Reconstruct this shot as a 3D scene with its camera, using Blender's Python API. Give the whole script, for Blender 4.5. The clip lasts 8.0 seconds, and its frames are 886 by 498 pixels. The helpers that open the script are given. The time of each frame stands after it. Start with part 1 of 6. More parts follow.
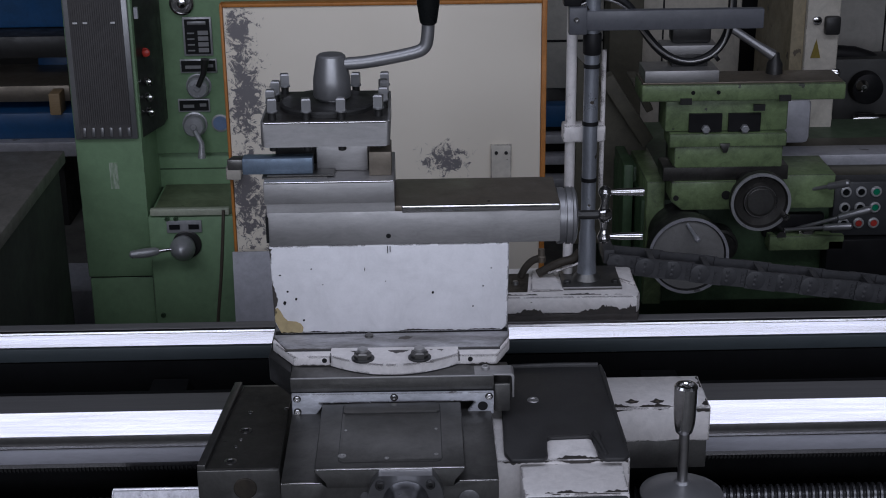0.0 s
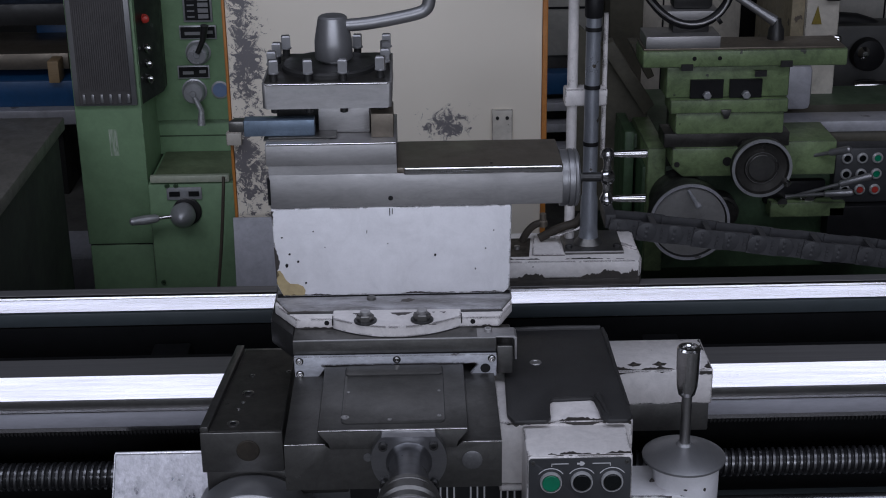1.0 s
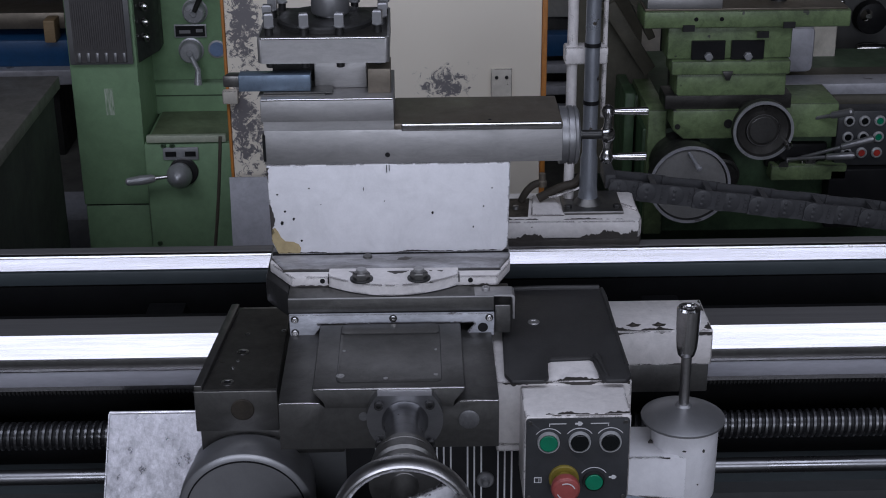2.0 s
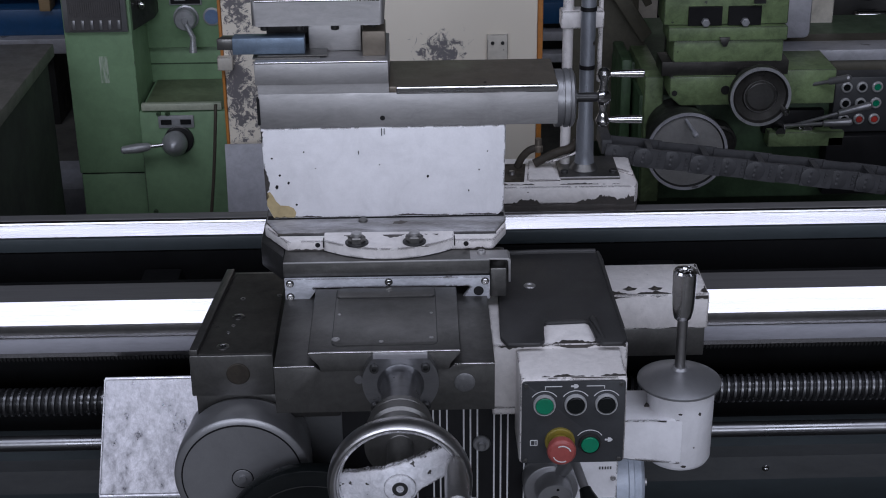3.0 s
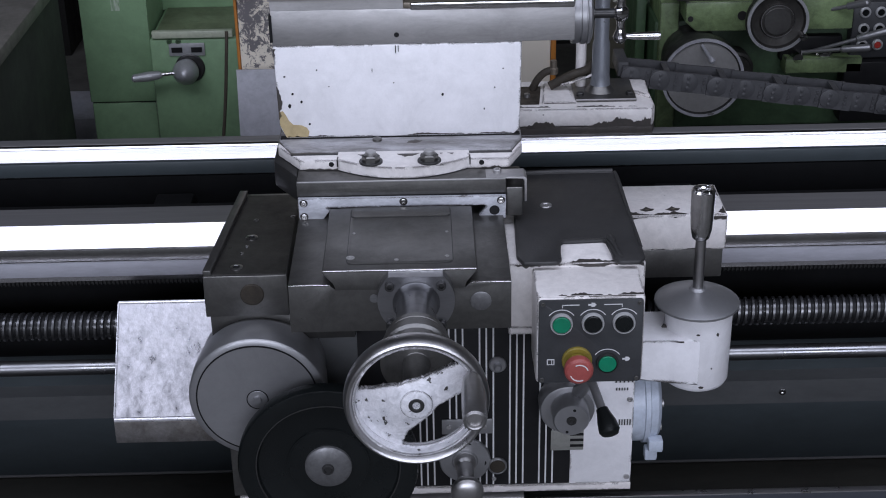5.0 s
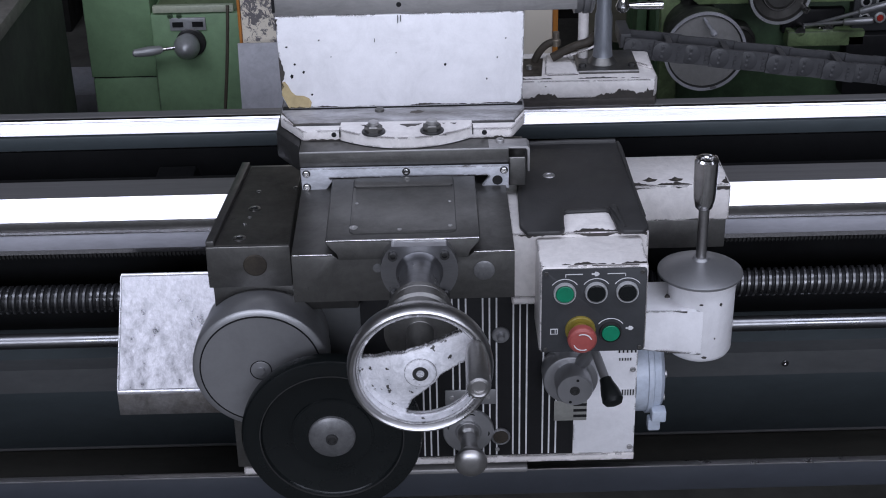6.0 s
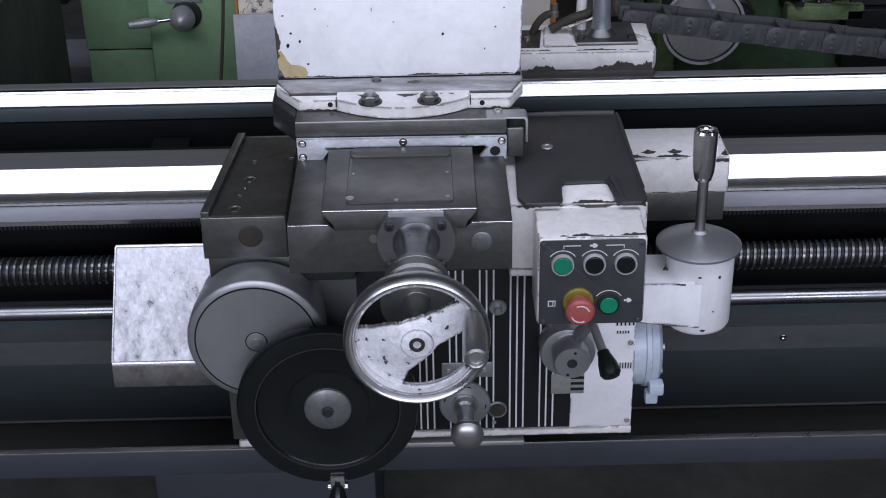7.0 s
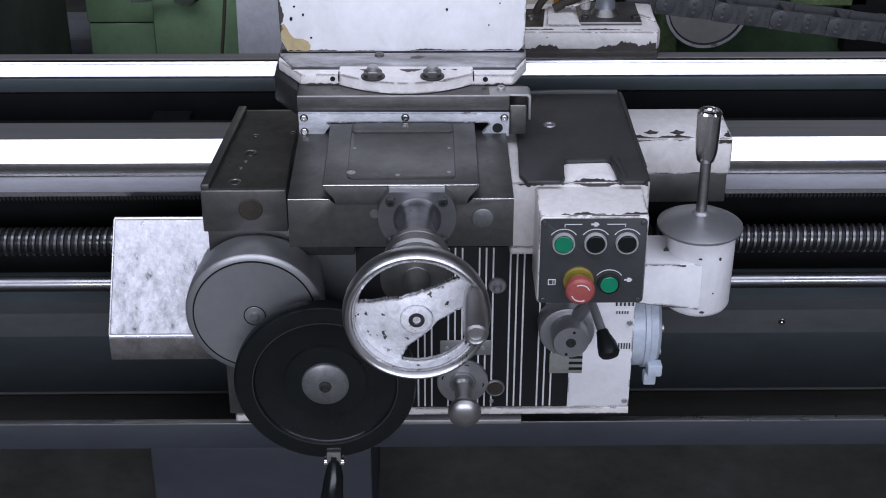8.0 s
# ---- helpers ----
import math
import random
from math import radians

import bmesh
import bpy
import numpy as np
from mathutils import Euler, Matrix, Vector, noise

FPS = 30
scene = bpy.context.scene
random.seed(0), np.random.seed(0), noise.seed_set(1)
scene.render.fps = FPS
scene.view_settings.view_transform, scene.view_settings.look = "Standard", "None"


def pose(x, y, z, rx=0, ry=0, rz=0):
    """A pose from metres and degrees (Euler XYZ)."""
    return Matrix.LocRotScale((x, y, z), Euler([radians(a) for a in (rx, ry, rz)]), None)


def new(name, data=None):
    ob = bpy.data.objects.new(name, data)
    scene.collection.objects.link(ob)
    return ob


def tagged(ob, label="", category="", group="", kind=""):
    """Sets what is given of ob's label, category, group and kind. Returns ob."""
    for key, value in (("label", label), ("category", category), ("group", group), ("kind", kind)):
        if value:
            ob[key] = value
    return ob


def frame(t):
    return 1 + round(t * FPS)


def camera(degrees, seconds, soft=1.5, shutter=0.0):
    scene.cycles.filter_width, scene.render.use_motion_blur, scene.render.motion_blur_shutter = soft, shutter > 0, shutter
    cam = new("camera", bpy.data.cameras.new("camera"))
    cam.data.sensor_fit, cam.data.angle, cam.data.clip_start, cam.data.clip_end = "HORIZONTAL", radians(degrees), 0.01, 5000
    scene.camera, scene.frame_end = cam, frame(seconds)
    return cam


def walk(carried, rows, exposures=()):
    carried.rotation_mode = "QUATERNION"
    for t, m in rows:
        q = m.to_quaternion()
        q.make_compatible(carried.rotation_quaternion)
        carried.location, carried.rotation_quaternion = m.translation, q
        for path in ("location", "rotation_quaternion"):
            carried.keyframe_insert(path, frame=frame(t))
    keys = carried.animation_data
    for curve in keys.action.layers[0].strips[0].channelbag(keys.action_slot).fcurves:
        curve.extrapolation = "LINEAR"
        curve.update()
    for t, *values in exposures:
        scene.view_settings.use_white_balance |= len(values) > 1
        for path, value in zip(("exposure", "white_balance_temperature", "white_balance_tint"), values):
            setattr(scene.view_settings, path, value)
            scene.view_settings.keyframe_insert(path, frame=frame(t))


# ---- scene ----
cam = camera(33.5, 8.0, soft=1.0)
PATH = [
    (0.0, (0.0134, -1.6436, 1.7201, 69.51, 0.61, -1.18)),
    (0.5, (0.0126, -1.6447, 1.7112, 68.89, 0.93, -1.31)),
    (1.0, (0.0079, -1.6433, 1.7053, 68.41, 0.65, -1.25)),
    (1.5, (0.0084, -1.6330, 1.6942, 67.80, 0.55, -1.30)),
    (2.0, (0.0107, -1.6215, 1.6838, 67.09, 0.42, -1.19)),
    (3.5, (0.0146, -1.6196, 1.6620, 65.47, 0.64, -1.35)),
    (4.0, (0.0149, -1.6103, 1.6507, 64.83, 0.76, -1.19)),
    (4.5, (0.0119, -1.6085, 1.6420, 64.13, 0.79, -1.01)),
    (6.0, (0.0060, -1.6137, 1.6246, 62.78, 1.05, -1.02)),
    (6.5, (0.0048, -1.6070, 1.6168, 62.29, 0.97, -1.00)),
    (7.0, (0.0046, -1.6028, 1.6100, 61.89, 0.83, -1.08)),
    (7.5, (0.0025, -1.6001, 1.6022, 61.43, 0.27, -0.93)),
    (8.0, (0.0000, -1.6000, 1.6000, 61.20, -0.08, -0.72)),
]
EXPOSURES = [(0.0, -0.88), (2.0, -0.74), (3.5, -0.45), (4.5, -0.2), (6.5, 0.0), (8.0, 0.15)]
walk(cam, [(t, pose(*p)) for t, p in PATH], EXPOSURES)

# ---- light and exposure ----
world = bpy.data.worlds.new("world")
scene.world = world
world.use_nodes = True
sky = world.node_tree.nodes.new("ShaderNodeTexSky")
sky.sky_type = 'NISHITA'
sky.sun_disc = False
sky.sun_elevation, sky.sun_rotation = radians(40), radians(180)
world.node_tree.links.new(sky.outputs[0], world.node_tree.nodes["Background"].inputs[0])
world.node_tree.nodes["Background"].inputs[1].default_value = 0.1


def area_lamp(name, x, y, z, sx, sy, watts, colour, rx=0):
    lamp = bpy.data.lights.new(name, 'AREA')
    lamp.shape, lamp.size, lamp.size_y, lamp.energy, lamp.color = 'RECTANGLE', sx, sy, watts, colour
    ob = new(name, lamp)
    ob.matrix_world = pose(x, y, z, rx, 0, 0)
    return ob


FLOOR = -0.12
DAY = (0.785, 0.825, 1.0)
# daylight through the roof light above the gangway and through the window in the wall behind the camera
area_lamp("skylight", 0.0, -1.35, 4.28, 9.0, 1.9, 210, DAY)
area_lamp("window_light", 0.0, -4.93, 2.3, 6.0, 1.5, 190, DAY, 90)


# ---- materials ----
def node_material(name):
    m = bpy.data.materials.new(name)
    m.use_nodes = True
    return m, m.node_tree, m.node_tree.nodes["Principled BSDF"]


def surface(name, base, second, rough=0.5, metal=0.0, scale=8.0, stretch=(1, 1, 1), bump=0.15, fine=120.0,
            chips=None, chip_size=22.0, chip_level=0.66, rough_spread=0.15, coat=0.0, mottle=0.4, spec=0.5, edges=0.0, grime=0.2):
    """Two colours mixed by large noise, fine grain in the relief and gloss, and flaked spots where chips gives a colour."""
    m, tree, bsdf = node_material(name)
    add, link = tree.nodes.new, tree.links.new
    co = add("ShaderNodeTexCoord")
    mp = add("ShaderNodeMapping")
    mp.inputs["Scale"].default_value = stretch
    link(co.outputs["Object"], mp.inputs[0])
    big, small = add("ShaderNodeTexNoise"), add("ShaderNodeTexNoise")
    big.inputs["Scale"].default_value, big.inputs["Detail"].default_value, big.inputs["Roughness"].default_value = scale, 6, 0.65
    small.inputs["Scale"].default_value, small.inputs["Detail"].default_value = fine, 3
    link(mp.outputs[0], big.inputs[0])
    link(mp.outputs[0], small.inputs[0])
    ramp = add("ShaderNodeMapRange")
    ramp.inputs[1].default_value, ramp.inputs[2].default_value = 0.5 - 0.22 / max(mottle, 0.05) * 0.5, 0.5 + 0.22 / max(mottle, 0.05) * 0.5
    link(big.outputs[0], ramp.inputs[0])
    mix = add("ShaderNodeMix")
    mix.data_type = 'RGBA'
    mix.inputs[6].default_value, mix.inputs[7].default_value = (*base, 1), (*second, 1)
    link(ramp.outputs[0], mix.inputs[0])
    colour = mix.outputs[2]
    height = small.outputs[0]
    if grime:
        smear, speck = add("ShaderNodeTexNoise"), add("ShaderNodeTexNoise")
        smear.inputs["Scale"].default_value, smear.inputs["Detail"].default_value, smear.inputs["Roughness"].default_value, smear.inputs["Distortion"].default_value = scale * 1.7 + 3, 8, 0.7, 1.2
        speck.inputs["Scale"].default_value, speck.inputs["Detail"].default_value, speck.inputs["Roughness"].default_value = scale * 9 + 20, 5, 0.8
        for n, lo, hi, low in ((smear, 0.42, 0.72, 1 - grime), (speck, 0.38, 0.68, 1 - grime * 0.55)):
            link(mp.outputs[0], n.inputs[0])
            fade, times = add("ShaderNodeMapRange"), add("ShaderNodeMix")
            fade.inputs[1].default_value, fade.inputs[2].default_value, fade.inputs[3].default_value, fade.inputs[4].default_value = lo, hi, 1.0, low
            link(n.outputs[0], fade.inputs[0])
            times.data_type, times.blend_type = 'RGBA', 'MULTIPLY'
            times.inputs[0].default_value = 1.0
            link(colour, times.inputs[6])
            link(fade.outputs[0], times.inputs[7])
            colour = times.outputs[2]
    rr = add("ShaderNodeMapRange")
    rr.inputs[1].default_value, rr.inputs[2].default_value = 0.3, 0.7
    rr.inputs[3].default_value, rr.inputs[4].default_value = max(0.03, rough - rough_spread), min(1, rough + rough_spread)
    link(big.outputs[0], rr.inputs[0])
    rough_out = rr.outputs[0]
    if chips:
        flake = add("ShaderNodeTexNoise")
        flake.inputs["Scale"].default_value, flake.inputs["Detail"].default_value, flake.inputs["Roughness"].default_value = chip_size, 5, 0.55
        link(co.outputs["Object"], flake.inputs[0])
        level = flake.outputs[0]
        if edges:
            soft_edge, geo, dot = add("ShaderNodeBevel"), add("ShaderNodeNewGeometry"), add("ShaderNodeVectorMath")
            soft_edge.samples, soft_edge.inputs[0].default_value, dot.operation = 4, edges, 'DOT_PRODUCT'
            link(soft_edge.outputs[0], dot.inputs[0])
            link(geo.outputs["Normal"], dot.inputs[1])
            worn, plus = add("ShaderNodeMapRange"), add("ShaderNodeMath")
            worn.inputs[1].default_value, worn.inputs[2].default_value, worn.inputs[3].default_value, worn.inputs[4].default_value = 0.94, 0.999, 0.27, 0.0
            link(dot.outputs["Value"], worn.inputs[0])
            link(flake.outputs[0], plus.inputs[0])
            link(worn.outputs[0], plus.inputs[1])
            level = plus.outputs[0]
        cut = add("ShaderNodeMapRange")
        cut.inputs[1].default_value, cut.inputs[2].default_value = chip_level, chip_level + 0.012
        link(level, cut.inputs[0])
        over = add("ShaderNodeMix")
        over.data_type = 'RGBA'
        link(cut.outputs[0], over.inputs[0])
        link(colour, over.inputs[6])
        over.inputs[7].default_value = (*chips, 1)
        colour = over.outputs[2]
        sub = add("ShaderNodeMath")
        sub.operation = 'SUBTRACT'
        link(small.outputs[0], sub.inputs[0])
        link(cut.outputs[0], sub.inputs[1])
        height = sub.outputs[0]
    link(colour, bsdf.inputs["Base Color"])
    link(rough_out, bsdf.inputs["Roughness"])
    bsdf.inputs["Metallic"].default_value = metal
    bsdf.inputs["Specular IOR Level"].default_value = spec
    bsdf.inputs["Coat Weight"].default_value = coat
    bp = add("ShaderNodeBump")
    bp.inputs["Strength"].default_value, bp.inputs["Distance"].default_value = bump, 0.001
    link(height, bp.inputs["Height"])
    link(bp.outputs[0], bsdf.inputs["Normal"])
    return m


WAY = surface("ground_way_steel", (0.64, 0.63, 0.655), (0.55, 0.54, 0.56), 0.24, 1.0, 5, (0.5, 14, 14), 0.012, 300, rough_spread=0.06, grime=0.15, mottle=0.3)
WAY_FLAT = surface("dull_way_flat", (0.235, 0.23, 0.232), (0.19, 0.186, 0.188), 0.5, 0.5, 5, (0.3, 10, 10), 0.04, 300, rough_spread=0.06, grime=0.15, mottle=0.25)
WAY_SKIRT = surface("pale_way_skirt", (0.50, 0.50, 0.55), (0.40, 0.40, 0.44), 0.42, 0.35, 6, (0.6, 3, 3), 0.05, 240, rough_spread=0.08, grime=0.18, mottle=0.4)
STEEL = surface("machined_steel", (0.52, 0.51, 0.51), (0.45, 0.44, 0.435), 0.52, 0.9, 7, (1, 1, 3), 0.04, 300, rough_spread=0.08, mottle=0.4, grime=0.18)
IRON = surface("ground_cast_iron", (0.192, 0.188, 0.180), (0.146, 0.143, 0.136), 0.37, 0.85, 9, (1, 1, 1), 0.06, 320, mottle=0.45, grime=0.28, rough_spread=0.1)
IRON_TOP = surface("oily_iron_top", (0.105, 0.101, 0.094), (0.060, 0.057, 0.053), 0.40, 0.7, 12, (1, 1, 1), 0.1, 240, mottle=0.5, grime=0.35)
OXIDE = surface("browned_steel", (0.26, 0.225, 0.18), (0.205, 0.178, 0.145), 0.44, 0.7, 8, (1, 1, 1), 0.08, 220, mottle=0.35, grime=0.2)
DULL = surface("dull_grey_alloy", (0.35, 0.35, 0.36), (0.31, 0.31, 0.317), 0.40, 0.75, 6, (1, 1, 1), 0.03, 320, mottle=0.25, grime=0.1, rough_spread=0.06)
CHROME = surface("polished_chrome", (0.72, 0.71, 0.71), (0.6, 0.59, 0.58), 0.16, 1.0, 30, (1, 1, 1), 0.02, 300, rough_spread=0.08)
SATIN = surface("satin_steel", (0.50, 0.49, 0.49), (0.43, 0.42, 0.415), 0.33, 1.0, 14, (1, 1, 1), 0.03, 260, rough_spread=0.1, mottle=0.3, grime=0.15)
BEZEL = surface("silver_bezel", (0.62, 0.62, 0.62), (0.5, 0.5, 0.5), 0.35, 0.4, 30, (1, 1, 1), 0.03, 200)
PLUG = surface("dark_browned_steel", (0.06, 0.05, 0.038), (0.02, 0.017, 0.014), 0.6, 0, 40, (1, 1, 1), 0.2, 150, spec=0.25)
BARE = surface("bare_flaked_metal", (0.085, 0.075, 0.068), (0.05, 0.045, 0.042), 0.5, 0.3, 40, (1, 1, 1), 0.2, 150)
SATIN_DARK = surface("oiled_bar_steel", (0.36, 0.36, 0.375), (0.27, 0.27, 0.28), 0.30, 0.95, 12, (0.3, 1, 1), 0.04, 240)
DARK = surface("blackened_steel", (0.055, 0.055, 0.055), (0.035, 0.034, 0.033), 0.42, 0.5, 20, (1, 1, 1), 0.1, 200)
WHITE = surface("chipped_white_paint", (0.86, 0.85, 0.87), (0.79, 0.78, 0.80), 0.42, 0, 5, (1, 1, 1), 0.35, 90, (0.07, 0.065, 0.06), 34, 0.755, mottle=0.35, edges=0.005, grime=0.12)
WIPER = surface("thin_white_paint", (0.62, 0.63, 0.67), (0.42, 0.43, 0.46), 0.4, 0, 14, (1, 1, 2), 0.3, 90, (0.10, 0.09, 0.09), 44, 0.68, mottle=0.6, edges=0.003, grime=0.3)
GRIMY = surface("grimy_white_paint", (0.42, 0.415, 0.43), (0.21, 0.20, 0.195), 0.5, 0, 11, (1, 3, 3), 0.3, 90, (0.06, 0.052, 0.045), 26, 0.66, mottle=0.8, edges=0.003, grime=0.4)
WHITE_WORN = surface("worn_white_paint", (0.82, 0.79, 0.775), (0.72, 0.68, 0.66), 0.45, 0, 9, (1, 1, 1), 0.4, 80, (0.07, 0.06, 0.055), 40, 0.715, mottle=0.5, edges=0.006, grime=0.2)
WHITE_BRUSHED = surface("scraped_white_enamel", (0.88, 0.87, 0.90), (0.68, 0.68, 0.71), 0.34, 0, 34, (1, 1, 1), 0.5, 80, (0.05, 0.046, 0.043), 70, 0.63, mottle=0.8, edges=0.004, grime=0.3)
FILLER = surface("yellowed_filler", (0.50, 0.40, 0.22), (0.40, 0.31, 0.16), 0.6, 0, 30, (1, 1, 1), 0.2, 100)
BLACK = surface("black_paint", (0.010, 0.010, 0.011), (0.016, 0.016, 0.017), 0.45, 0, 8, (1, 1, 1), 0.1, 200, spec=0.2)
BLACK_DISC = surface("black_bakelite", (0.005, 0.0062, 0.0064), (0.008, 0.0095, 0.0098), 0.26, 0, 6, (1, 1, 1), 0.03, 240, spec=0.3, grime=0.1)
RUBBER = surface("rubber_sheet", (0.026, 0.0255, 0.026), (0.036, 0.035, 0.035), 0.5, 0, 9, (1, 1, 1), 0.25, 200, mottle=0.3, grime=0.15)
BED_PAINT = surface("dark_bed_paint", (0.060, 0.074, 0.080), (0.044, 0.054, 0.059), 0.42, 0, 3, (0.4, 1, 1), 0.15, 100, mottle=0.4)
# near black: the shade of the cavity between the ways is in this colour
BED_INNER = surface("shaded_bed_cavity", (0.007, 0.0075, 0.008), (0.004, 0.004, 0.0045), 0.75, 0, 6, (1, 1, 1), 0.2, 100, spec=0.12)
LEDGE = surface("ledge_paint", (0.095, 0.098, 0.100), (0.062, 0.064, 0.066), 0.45, 0, 5, (0.4, 1, 1), 0.2, 100, mottle=0.6)
PAN_PAINT = surface("slate_blue_paint", (0.043, 0.049, 0.062), (0.031, 0.035, 0.044), 0.42, 0, 5, (0.4, 1, 1), 0.12, 120)
PAN_INNER = surface("oily_pan_floor", (0.034, 0.032, 0.026), (0.018, 0.017, 0.014), 0.4, 0, 4, (0.5, 1, 1), 0.15, 120, mottle=0.6, grime=0.4)
SHIELD = surface("galvanised_sheet", (0.40, 0.395, 0.42), (0.80, 0.785, 0.82), 0.42, 0.75, 44, (1.3, 1, 0.8), 0.9, 60, rough_spread=0.2, mottle=0.6, grime=0.28)
SHIELD_EDGE = surface("rubbed_sheet_edge", (0.86, 0.85, 0.88), (0.66, 0.65, 0.68), 0.30, 0.7, 40, (1, 1, 1), 0.3, 90, mottle=0.7, grime=0.1)
LIP_STAIN = surface("stained_sheet_lip", (0.34, 0.33, 0.325), (0.17, 0.155, 0.14), 0.45, 0.7, 20, (1, 1, 1), 0.2, 120, mottle=0.6, grime=0.35)
GREEN = surface("green_machine_paint", (0.235, 0.375, 0.215), (0.20, 0.325, 0.182), 0.42, 0, 3, (1, 1, 1), 0.1, 120, (0.06, 0.07, 0.05), 9, 0.74, mottle=0.3, edges=0.004, grime=0.18)
GREEN_OLD = surface("dirty_green_paint", (0.25, 0.345, 0.165), (0.145, 0.205, 0.095), 0.45, 0, 8, (1, 1, 1), 0.2, 100, (0.045, 0.05, 0.04), 13, 0.645, edges=0.006, mottle=0.6, grime=0.45)
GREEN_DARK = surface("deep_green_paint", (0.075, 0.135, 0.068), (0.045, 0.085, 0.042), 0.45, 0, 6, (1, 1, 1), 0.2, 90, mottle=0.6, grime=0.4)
CREAM = surface("scuffed_cream_paint", (0.66, 0.62, 0.55), (0.55, 0.51, 0.44), 0.42, 0, 3, (1, 1, 1), 0.2, 90, (0.10, 0.09, 0.075), 20, 0.72, edges=0.005, grime=0.25)
# darker, browner copy of CREAM: shade put into the colour, plus grime and chips
CREAM_SHADE = surface("shaded_cream_paint", (0.40, 0.34, 0.23), (0.30, 0.25, 0.16), 0.5, 0, 4, (1, 1, 1), 0.2, 90, (0.10, 0.08, 0.06), 18, 0.66, grime=0.4)
OLIVE = surface("olive_dusty_paint", (0.115, 0.105, 0.078), (0.082, 0.075, 0.055), 0.6, 0, 4, (1, 1, 1), 0.2, 90, grime=0.3)
GREYSHEET = surface("pale_grey_sheet", (0.50, 0.50, 0.54), (0.42, 0.42, 0.455), 0.4, 0.1, 5, (1, 1, 1), 0.1, 90, (0.16, 0.155, 0.16), 16, 0.70, grime=0.25)
ORANGE = surface("orange_edge_paint", (0.52, 0.20, 0.035), (0.40, 0.15, 0.03), 0.5, 0, 20, (1, 1, 1), 0.2, 90)
GREY_PAINT = surface("grey_bar_paint", (0.10, 0.105, 0.12), (0.08, 0.082, 0.092), 0.4, 0, 10, (1, 1, 1), 0.1, 120)
POLE = surface("worn_grey_tube", (0.34, 0.36, 0.40), (0.25, 0.265, 0.29), 0.36, 0.55, 10, (1, 1, 0.4), 0.2, 90, (0.07, 0.06, 0.05), 34, 0.64, grime=0.3)
PALE = surface("pale_blue_motor_paint", (0.55, 0.60, 0.68), (0.45, 0.50, 0.58), 0.4, 0, 14, (1, 1, 1), 0.15, 90)
BLUE = surface("blue_paint", (0.02, 0.10, 0.26), (0.015, 0.075, 0.19), 0.45, 0, 6, (1, 1, 1), 0.1, 90)
BLUE_TOOL = surface("blued_tool_steel", (0.20, 0.27, 0.36), (0.13, 0.17, 0.22), 0.4, 0.5, 40, (1, 1, 1), 0.1, 150)
WOOD = surface("pine_wood", (0.42, 0.30, 0.17), (0.34, 0.23, 0.12), 0.6, 0, 8, (1, 12, 12), 0.2, 120)
CONCRETE = surface("oily_concrete", (0.15, 0.148, 0.138), (0.075, 0.074, 0.068), 0.7, 0, 3.5, (1, 1, 1), 0.4, 60, (0.022, 0.022, 0.02), 2.6, 0.66, mottle=0.7)
WALLPAINT = surface("dirty_plaster", (0.24, 0.23, 0.21), (0.16, 0.155, 0.145), 0.8, 0, 1.5, (1, 1, 1), 0.3, 40)
ROOF = surface("sooty_roof_boards", (0.06, 0.06, 0.06), (0.04, 0.04, 0.04), 0.85, 0, 2, (1, 1, 1), 0.3, 40)
RED = surface("red_plastic", (0.55, 0.05, 0.035), (0.46, 0.04, 0.03), 0.35, 0, 20, (1, 1, 1), 0.03, 200)
RED_WORN = surface("faded_red_plastic", (0.38, 0.085, 0.075), (0.31, 0.068, 0.06), 0.42, 0, 20, (1, 1, 1), 0.03, 200)
GREEN_BTN = surface("green_plastic", (0.0, 0.22, 0.11), (0.0, 0.18, 0.09), 0.35, 0, 20, (1, 1, 1), 0.03, 200)
YELLOW = surface("yellow_plastic", (0.26, 0.20, 0.03), (0.20, 0.15, 0.025), 0.45, 0, 20, (1, 1, 1), 0.03, 200)
INK_WHITE = surface("white_print", (0.75, 0.75, 0.76), (0.6, 0.6, 0.6), 0.5, 0, 40, (1, 1, 1), 0.05, 200)
LABEL = surface("grey_label_plate", (0.36, 0.36, 0.33), (0.26, 0.26, 0.24), 0.4, 0.3, 30, (1, 1, 1), 0.05, 200)
HUB = surface("dirty_turned_hub", (0.25, 0.25, 0.255), (0.17, 0.17, 0.172), 0.46, 0.7, 16, (1, 1, 1), 0.1, 220, mottle=0.6, grime=0.35)


# ---- mesh helpers ----
def frame_of(axis):
    a = Vector(axis).normalized()
    u = a.orthogonal().normalized()
    if abs(a.y) > 0.9:
        u = Vector((1, 0, 0))
    elif abs(a.z) > 0.9:
        u = Vector((1, 0, 0))
    elif abs(a.x) > 0.9:
        u = Vector((0, 1, 0))
    return a, u, a.cross(u)


def add_box(bm, x0, x1, y0, y1, z0, z1, bevel=0.0015):
    made = bmesh.ops.create_cube(bm, size=1)["verts"]
    for v in made:
        v.co = Vector((x0 + (v.co.x + 0.5) * (x1 - x0), y0 + (v.co.y + 0.5) * (y1 - y0), z0 + (v.co.z + 0.5) * (z1 - z0)))
    if bevel:
        edges = list({e for v in made for e in v.link_edges})
        bmesh.ops.bevel(bm, geom=edges, offset=bevel, segments=2, affect='EDGES', profile=0.5)
    return bm


def box(*a, **k):
    return add_box(bmesh.new(), *a, **k)


